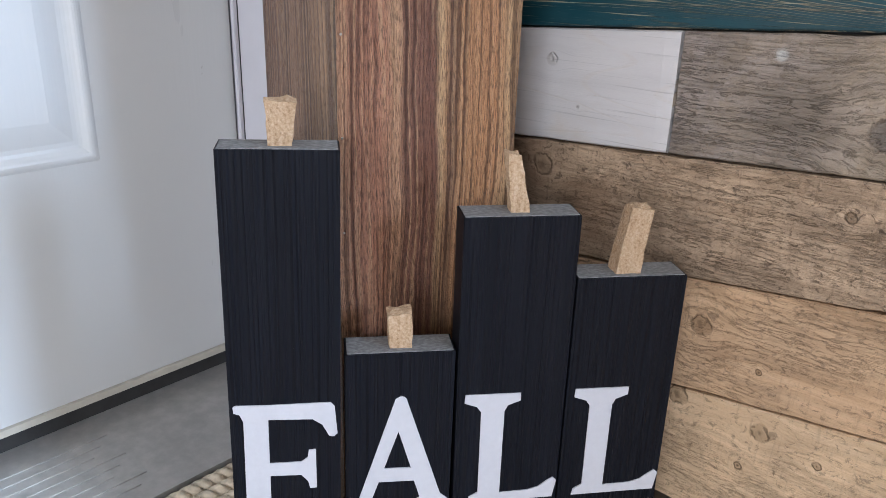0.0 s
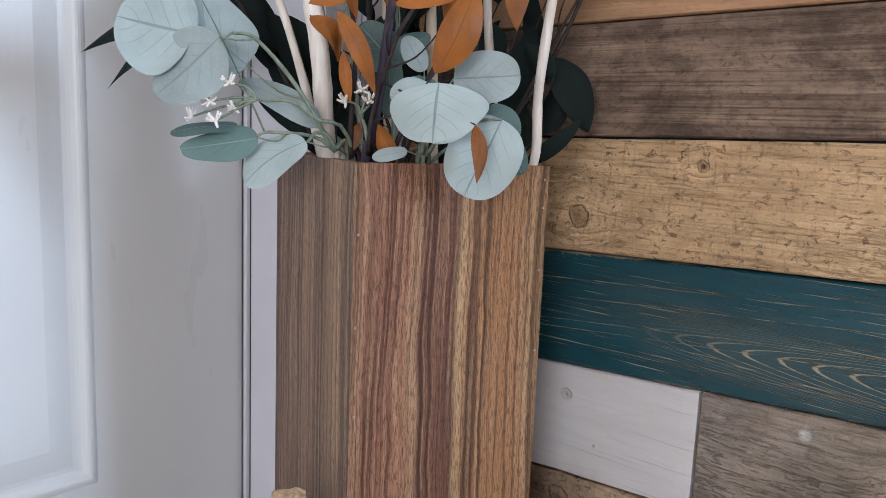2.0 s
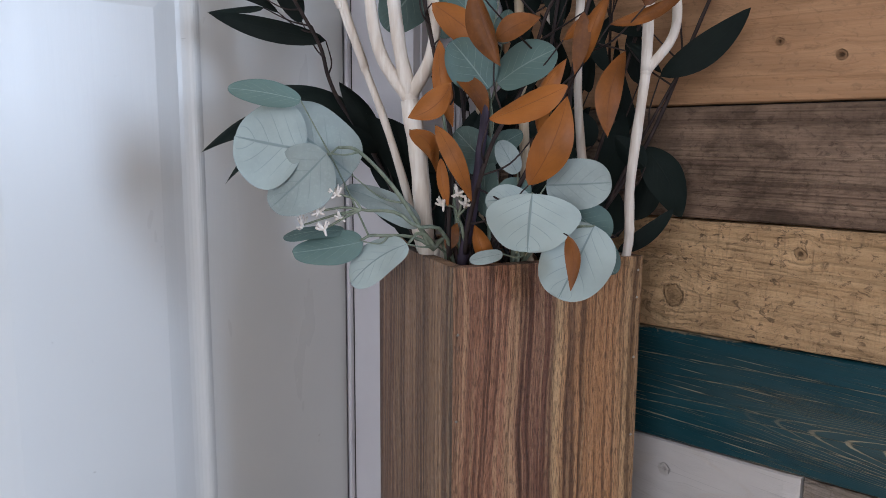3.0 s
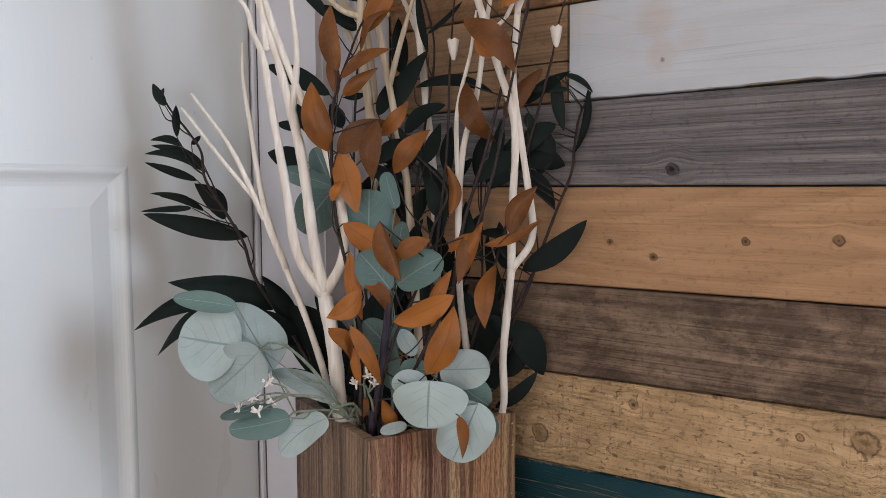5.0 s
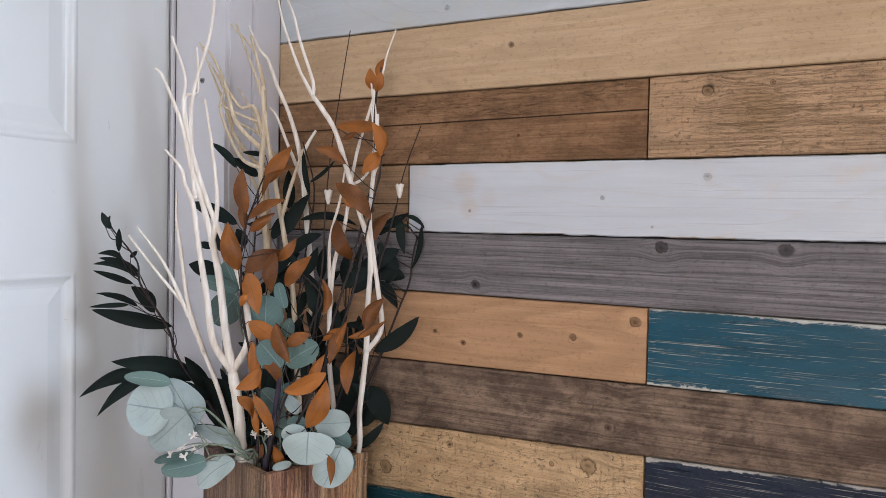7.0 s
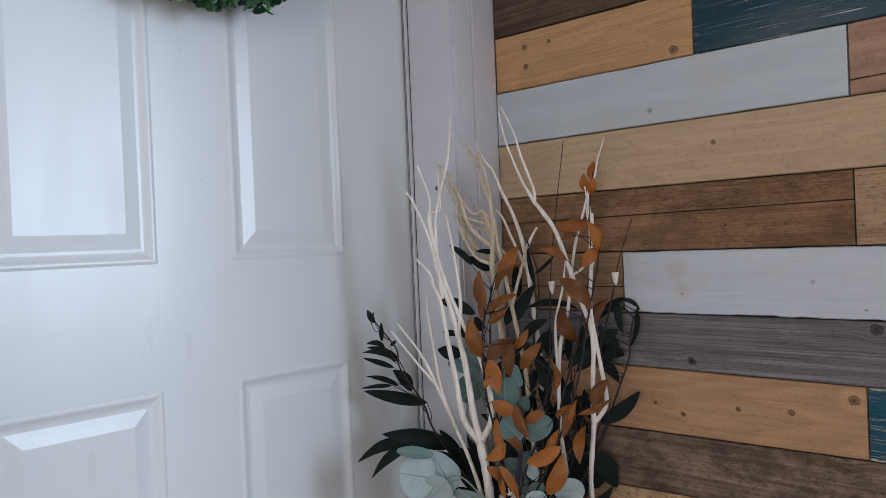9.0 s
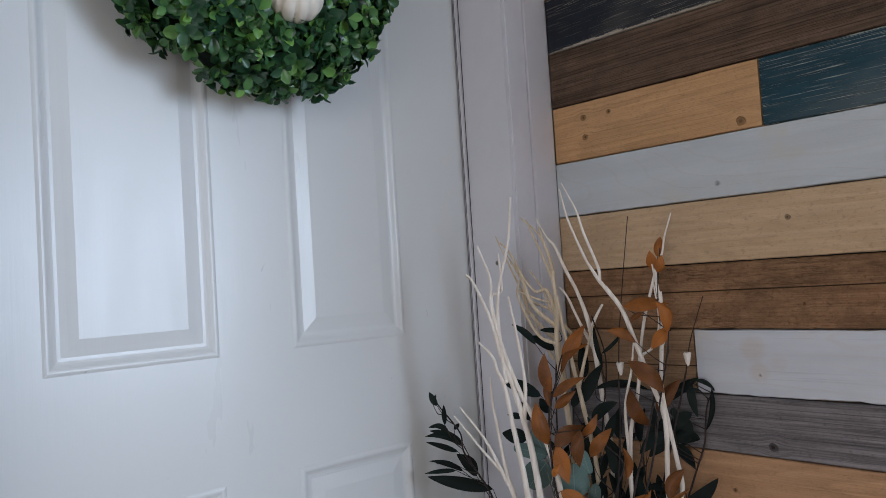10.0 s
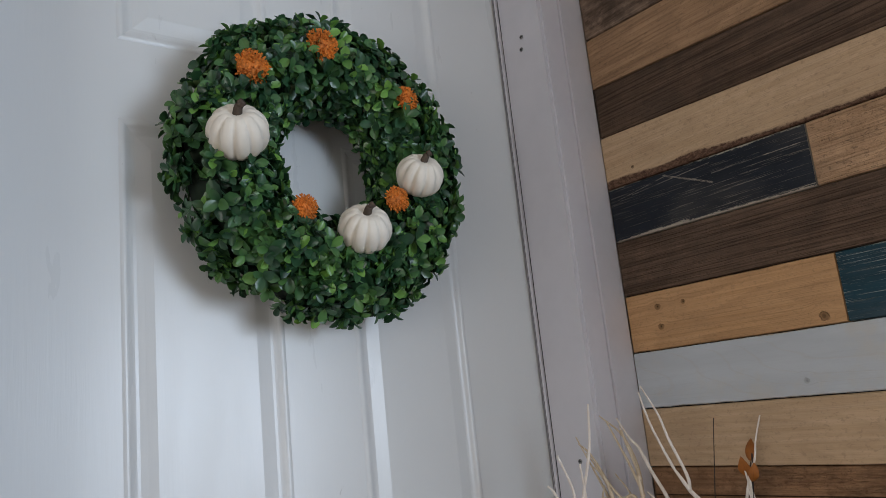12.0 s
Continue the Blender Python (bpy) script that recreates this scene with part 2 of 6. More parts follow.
    if wane:
        d = n.math("SUBTRACT", z, n.math("ADD", wane[0], n.math("MULTIPLY", x, wane[1])))
        d = n.math("ADD", d, n.math("ADD", n.math("MULTIPLY", n.math("SUBTRACT", cloud, 0.5), 0.05), n.math("MULTIPLY", n.math("SUBTRACT", chips, 0.5), 0.008)))
        col = n.mix(n.math("SUBTRACT", 1.0, n.step(d, -0.002, 0.003)), col, n.mix(n.step(chips, 0.4, 0.6), (0.085, 0.045, 0.03), (0.19, 0.115, 0.075)))
    if knots:
        k = 0.3 if paint else 1.0
        col = n.mix(n.math("MULTIPLY", spot, 0.85 * k), col, tuple(c * (0.62 if saw > 0.4 else 0.42) for c in dark))
        col = n.mix(n.math("MULTIPLY", edge, 0.22 if paint else 0.9), col, (0.04, 0.022, 0.014))
    split_line = 0.0
    for a, b in cracks:
        d = n.math("ABSOLUTE", n.math("SUBTRACT", n.math("ADD", z, n.math("MULTIPLY", n.math("SUBTRACT", streak, 0.5), 0.002)), n.math("ADD", a, n.math("MULTIPLY", x, b))))
        split_line = n.math("MAXIMUM", split_line, n.math("SUBTRACT", 1.0, n.step(d, 0.0004, 0.0012)))
    if cracks:
        col = n.mix(n.math("MULTIPLY", split_line, 0.9), col, (0.02, 0.013, 0.009))
    tone = n.math("ADD", 0.93, n.math("MULTIPLY", n.rand(), 0.14))
    col = n.mix(1.0, col, n.join(tone, tone, tone), "MULTIPLY")
    n.put("Base Color", col)
    h = n.math("ADD", n.math("MULTIPLY", fine, 0.12 if paint else 0.5), n.math("MULTIPLY", n.math("ADD", chips, n.math("MULTIPLY", sawn, 0.7)), saw * 1.3))
    h = n.math("SUBTRACT", h, n.math("MULTIPLY", n.math("MAXIMUM", edge, split_line), 0.8))
    if paint:
        h = n.math("SUBTRACT", h, n.math("MULTIPLY", bare, 0.5))
    if not paint:
        h = n.math("SUBTRACT", h, n.math("MULTIPLY", n.step(strand, 0.52, 0.63), fibre))
    if crackle:
        h = n.math("SUBTRACT", h, n.math("MULTIPLY", scale, 1.6))
    if saw > 0.4:
        h = n.math("SUBTRACT", h, n.math("MULTIPLY", tear, saw * 0.6))
    n.bump(h, 0.85, 0.0022)
    return n.m


def plain(name, colour, rough=0.5, metal=0.0, vary=0.12, scale=40.0, relief=0.15, spec=0.5):
    n = Nodes(name, rough, metal, spec)
    a = n.noise(n.pos(), scale, 5.0, 0.6)
    b = n.noise(n.pos(), scale * 0.08, 3.0, 0.5)
    f = n.math("ADD", n.math("MULTIPLY", a, 0.5), n.math("MULTIPLY", b, 0.5))
    n.put("Base Color", n.mix(n.step(f, 0.3, 0.7), tuple(c * (1 - vary) for c in colour), tuple(min(1, c * (1 + vary)) for c in colour)))
    n.bump(a, relief, 0.001)
    return n.m


def painted_door():
    """White enamel on an embossed steel door: faint long ripples, smudges, an uneven gloss."""
    n = Nodes("door_enamel", 0.3, 0.0, 0.5)
    p = n.pos()
    big = n.noise(p, 3.0, 3.0)
    smear = n.noise(n.vmath("MULTIPLY", p, (8.0, 22.0, 5.0)), 1.0, 4.0, 0.6)
    dirt = n.step(n.noise(p, 26.0, 6.0, 0.7), 0.66, 0.8)
    col = n.mix(big, (0.60, 0.61, 0.60), (0.68, 0.69, 0.69))
    col = n.mix(n.math("MULTIPLY", dirt, 0.12), col, (0.42, 0.38, 0.33))
    speck = n.step(n.noise(p, 75.0, 2.0, 0.5, 1.2), 0.76, 0.79)
    col = n.mix(n.math("MULTIPLY", speck, 0.35), col, (0.30, 0.28, 0.26))
    n.put("Base Color", col)
    n.put("Roughness", n.math("ADD", 0.2, n.math("MULTIPLY", smear, 0.22)))
    grain = n.noise(n.vmath("MULTIPLY", p, (60.0, 240.0, 14.0)), 1.0, 3.0)
    n.bump(n.math("ADD", n.math("MULTIPLY", grain, 0.4), n.math("MULTIPLY", n.noise(p, 9.0, 2.0), 1.2)), 0.12, 0.002)
    return n.m


def vase_wood(name, *zones):
    """Oiled acacia with its grain upright. zones: stops of colour across the board, 0 to 1, as glued strips and heartwood give."""
    n = Nodes(name, 0.42, 0.0, 0.45)
    x, y, z = n.split(n.obj())
    bend = n.math("MULTIPLY", n.math("SUBTRACT", n.noise(n.join(n.math("MULTIPLY", x, 14.0), 0.0, n.math("MULTIPLY", z, 5.0)), 1.0, 3.0), 0.5), 0.022)
    u = n.math("ADD", x, bend)
    v = n.join(u, 0.0, z)
    streak = n.noise(n.vmath("MULTIPLY", v, (120.0, 1.0, 1.3)), 1.0, 6.0, 0.7)
    line = n.noise(n.vmath("MULTIPLY", v, (330.0, 1.0, 3.0)), 1.0, 4.0, 0.6)
    wav = n.math("ADD", u, n.math("MULTIPLY", n.noise(n.vmath("MULTIPLY", n.obj(), (160.0, 1.0, 60.0)), 1.0, 2.0), 0.0022))
    pore = n.noise(n.join(n.math("MULTIPLY", wav, 1500.0), 0.0, n.math("MULTIPLY", z, 120.0)), 1.0, 3.0, 0.6)
    f = n.math("ADD", n.math("ADD", n.math("DIVIDE", u, 0.149), 0.5), n.math("MULTIPLY", n.math("SUBTRACT", streak, 0.5), 0.10))
    col = n.ramp(f, *zones)
    col = n.mix(n.math("MULTIPLY", n.step(streak, 0.48, 0.64), 0.55), col, (0.085, 0.036, 0.02))
    col = n.mix(n.math("MULTIPLY", n.step(line, 0.5, 0.62), 0.62), col, (0.06, 0.026, 0.016))
    col = n.mix(n.math("MULTIPLY", n.step(line, 0.5, 0.36), 0.45), col, (0.62, 0.40, 0.22))
    col = n.mix(n.math("MULTIPLY", n.step(pore, 0.48, 0.62), 0.62), col, (0.045, 0.020, 0.013))
    n.put("Base Color", col)
    curl = n.noise(n.vmath("MULTIPLY", n.obj(), (260.0, 1.0, 210.0)), 1.0, 3.0, 0.6, 0.6)
    n.put("Roughness", n.math("ADD", 0.2, n.math("MULTIPLY", pore, 0.3)))
    n.bump(n.math("ADD", n.math("ADD", n.math("MULTIPLY", pore, -1.2), n.math("MULTIPLY", line, 0.4)), n.math("MULTIPLY", curl, 0.9)), 1.0, 0.0024)
    return n.m


def black_block():
    """Black paint on ribbed pine: fine upright ridges that catch the light."""
    n = Nodes("black_paint", 0.42, 0.0, 0.12)
    x, y, z = n.split(n.obj())
    v = n.join(n.math("ADD", x, n.math("MULTIPLY", n.rand(), 3.0)), 0.0, z)
    rib = n.noise(n.vmath("MULTIPLY", v, (210.0, 1.0, 2.0)), 1.0, 2.0)
    low = n.noise(n.vmath("MULTIPLY", v, (70.0, 1.0, 5.0)), 1.0, 4.0)
    speck = n.step(n.noise(n.obj(), 420.0, 2.0), 0.77, 0.8)
    col = n.mix(low, (0.005, 0.0053, 0.0075), (0.0105, 0.0115, 0.0165))
    col = n.mix(n.math("MULTIPLY", speck, 0.35), col, (0.3, 0.28, 0.26))
    n.put("Base Color", col)
    n.bump(n.step(rib, 0.35, 0.65), 0.9, 0.002)
    return n.m


def end_grain():
    n = Nodes("block_end_grain", 0.75, 0.0, 0.4)
    s = n.noise(n.vmath("MULTIPLY", n.obj(), (260.0, 420.0, 60.0)), 1.0, 5.0)
    n.put("Base Color", n.mix(n.step(s, 0.35, 0.7), (0.16, 0.158, 0.155), (0.27, 0.265, 0.26)))
    n.bump(s, 0.5, 0.001)
    return n.m


def cork_wood():
    n = Nodes("raw_stem_wood", 0.85, 0.0, 0.2)
    a = n.noise(n.obj(), 520.0, 5.0, 0.7)
    b = n.noise(n.vmath("MULTIPLY", n.obj(), (300.0, 300.0, 60.0)), 1.0, 3.0)
    col = n.ramp(n.math("ADD", n.math("MULTIPLY", a, 0.7), n.math("MULTIPLY", b, 0.3)), (0.34, (0.30, 0.18, 0.095)), (0.47, (0.50, 0.34, 0.20)), (0.62, (0.62, 0.46, 0.31)))
    n.put("Base Color", col)
    n.bump(a, 0.9, 0.002)
    return n.m


def bark(name, light, dark):
    """A peeled twig: pale wood with long streaks and small scars."""
    n = Nodes(name, 0.7, 0.0, 0.3)
    a = n.noise(n.vmath("MULTIPLY", n.pos(), (260.0, 260.0, 30.0)), 1.0, 4.0)
    b = n.step(n.noise(n.pos(), 120.0, 4.0, 0.7), 0.62, 0.74)
    c = n.noise(n.pos(), 14.0, 2.0)
    col = n.mix(n.step(a, 0.35, 0.7), dark, light)
    col = n.mix(n.math("MULTIPLY", b, 0.4), col, tuple(k * 0.55 for k in dark))
    col = n.mix(n.math("MULTIPLY", c, 0.35), col, dark)
    n.put("Base Color", col)
    n.bump(a, 0.4, 0.001)
    return n.m


def leaf_material(name, base, vein, back, gloss=0.5, veins=9.0, strength=0.6, mottled=0.25, spec=0.3):
    """u runs along the leaf, v across it from 0 to 1."""
    n = Nodes(name, gloss, 0.0, spec)
    u, v, w = n.split(n.uv())
    side = n.math("ABSOLUTE", n.math("SUBTRACT", v, 0.5))
    mid = n.math("SUBTRACT", 1.0, n.step(side, 0.006, 0.022))
    saw = n.math("ABSOLUTE", n.math("SUBTRACT", n.math("FRACT", n.math("SUBTRACT", n.math("MULTIPLY", u, veins), n.math("MULTIPLY", side, veins * 0.85))), 0.5))
    rib = n.math("MULTIPLY", n.math("SUBTRACT", 1.0, n.step(saw, 0.008, 0.045)), n.math("SUBTRACT", 1.0, n.step(side, 0.2, 0.42)))
    line = n.math("MULTIPLY", n.math("MAXIMUM", mid, n.math("MULTIPLY", rib, 0.55)), strength)
    a = n.noise(n.pos(), 45.0, 4.0)
    b = n.noise(n.pos(), 420.0, 3.0)
    tone = n.math("ADD", n.math("MULTIPLY", n.rand(), 0.5), n.math("MULTIPLY", a, 0.5))
    col = n.mix(n.step(tone, 0.2, 0.8), tuple(c * (1 - mottled) for c in base), tuple(min(1, c * (1 + mottled)) for c in base))
    col = n.mix(n.math("MULTIPLY", n.step(b, 0.5, 0.7), 0.15), col, back)
    col = n.mix(line, col, vein)
    n.put("Base Color", col)
    n.bump(n.math("ADD", n.math("MULTIPLY", line, 1.5), n.math("MULTIPLY", b, 0.3)), 0.35, 0.001)
    return n.m


def boxwood_leaf():
    n = Nodes("boxwood_leaf", 0.33, 0.0, 0.5)
    r = n.island()
    col = n.ramp(r, (0.0, (0.017, 0.050, 0.025)), (0.5, (0.032, 0.092, 0.04)), (0.82, (0.065, 0.16, 0.045)), (1.0, (0.16, 0.33, 0.06)))
    big = n.noise(n.pos(), 16.0, 2.0)
    col = n.mix(n.math("MULTIPLY", n.step(big, 0.52, 0.72), 0.38), col, (0.11, 0.24, 0.04))
    n.put("Base Color", col)
    return n.m


M_WALL = plain("wall_paint", (0.60, 0.53, 0.45), 0.8, vary=0.04)
M_CEIL = plain("ceiling_paint", (0.8, 0.77, 0.72), 0.85, vary=0.03)
M_FLOOR = plain("floor_brown", (0.25, 0.19, 0.14), 0.6, vary=0.3, scale=60)
M_TRIM = plain("trim_paint", (0.62, 0.61, 0.65), 0.42, vary=0.05, scale=18, relief=0.1)
M_DOOR = painted_door()
# seal rubber, plank backing, and the shade of door gap and screw slots
M_RUBBER_SHADE = plain("rubber_and_shade", (0.03, 0.03, 0.03), 0.7, vary=0.4)
M_SILL = plain("sill_aluminium", (0.46, 0.45, 0.43), 0.4, 0.5, vary=0.18, scale=60, relief=0.2)
M_STRIP = plain("strip_vinyl", (0.52, 0.49, 0.42), 0.5, vary=0.15)
M_ROPE = plain("jute_rope", (0.55, 0.47, 0.35), 0.9, vary=0.35, scale=150, relief=0.8)
M_METAL = plain("brushed_nickel", (0.55, 0.53, 0.5), 0.28, 1.0, vary=0.05)
M_ROSE = plain("dark_rose_metal", (0.055, 0.056, 0.06), 0.4, 0.6)
M_SCREW = plain("screw_steel", (0.3, 0.29, 0.28), 0.4, 1.0)
M_VASE = vase_wood("acacia_red", (0.0, (0.492, 0.275, 0.159)), (0.08, (0.351, 0.165, 0.099)), (0.24, (0.399, 0.186, 0.111)), (0.30, (0.528, 0.296, 0.169)), (0.36, (0.259, 0.120, 0.079)), (0.51, (0.222, 0.101, 0.066)), (0.54, (0.651, 0.428, 0.225)), (0.575, (0.586, 0.328, 0.164)), (0.615, (0.235, 0.120, 0.070)), (0.66, (0.586, 0.307, 0.145)), (0.86, (0.539, 0.269, 0.124)), (0.93, (0.651, 0.405, 0.210)), (1.0, (0.329, 0.184, 0.086)))
M_VASE_OLIVE = vase_wood("acacia_olive", (0.0, (0.158, 0.077, 0.048)), (0.1, (0.284, 0.152, 0.092)), (0.32, (0.221, 0.122, 0.075)), (0.47, (0.370, 0.214, 0.126)), (0.52, (0.253, 0.140, 0.081)), (0.7, (0.275, 0.157, 0.088)), (0.84, (0.380, 0.227, 0.126)), (0.90, (0.455, 0.275, 0.153)), (0.93, (0.107, 0.057, 0.035)), (0.97, (0.338, 0.183, 0.100)), (1.0, (0.160, 0.103, 0.058)))
M_INNER = plain("vase_inside", (0.10, 0.06, 0.04), 0.8, vary=0.3)
M_BLACK = black_block()
M_END = end_grain()
M_LETTER = plain("white_vinyl", (0.53, 0.52, 0.545), 0.45, vary=0.04, scale=200)
M_STEM = cork_wood()
M_TWIG = bark("peeled_twig", (0.87, 0.82, 0.76), (0.70, 0.62, 0.54))
M_TWIG_CREAM = bark("cream_twig", (0.70, 0.60, 0.46), (0.52, 0.41, 0.28))
M_STALK = bark("dark_stalk", (0.055, 0.035, 0.03), (0.025, 0.018, 0.018))
M_STALK_PLUM = bark("plum_stalk", (0.075, 0.055, 0.085), (0.03, 0.022, 0.035))
M_STALK_GREEN = bark("green_stalk", (0.26, 0.29, 0.22), (0.15, 0.18, 0.13))
M_SILVER = leaf_material("silver_leaf", (0.315, 0.37, 0.355), (0.17, 0.225, 0.22), (0.42, 0.475, 0.455), 0.5, 5.0, 0.8, 0.22)
M_SILVER_DEEP = leaf_material("deep_silver_leaf", (0.10, 0.155, 0.14), (0.30, 0.38, 0.35), (0.16, 0.22, 0.20), 0.55, 6.0, 0.55, 0.25)
M_RUST = leaf_material("rust_leaf", (0.225, 0.075, 0.011), (0.10, 0.03, 0.008), (0.32, 0.12, 0.024), 0.5, 8.0, 0.45, 0.6)
M_DARK = leaf_material("dark_leaf", (0.009, 0.015, 0.013), (0.016, 0.024, 0.02), (0.012, 0.02, 0.017), 0.6, 10.0, 0.3, 0.35, 0.12)
M_BOX = boxwood_leaf()
M_PUMPKIN = plain("cream_pumpkin", (0.74, 0.69, 0.60), 0.6, vary=0.06, scale=60, relief=0.25)
M_PSTEM = plain("pumpkin_stem", (0.07, 0.05, 0.035), 0.8, vary=0.4, scale=200, relief=0.6)
M_FLOWER = plain("orange_flower", (0.58, 0.165, 0.014), 0.7, vary=0.5, scale=330, relief=0.9)
M_BUD = plain("white_bud", (0.78, 0.72, 0.66), 0.7, vary=0.1, scale=200)

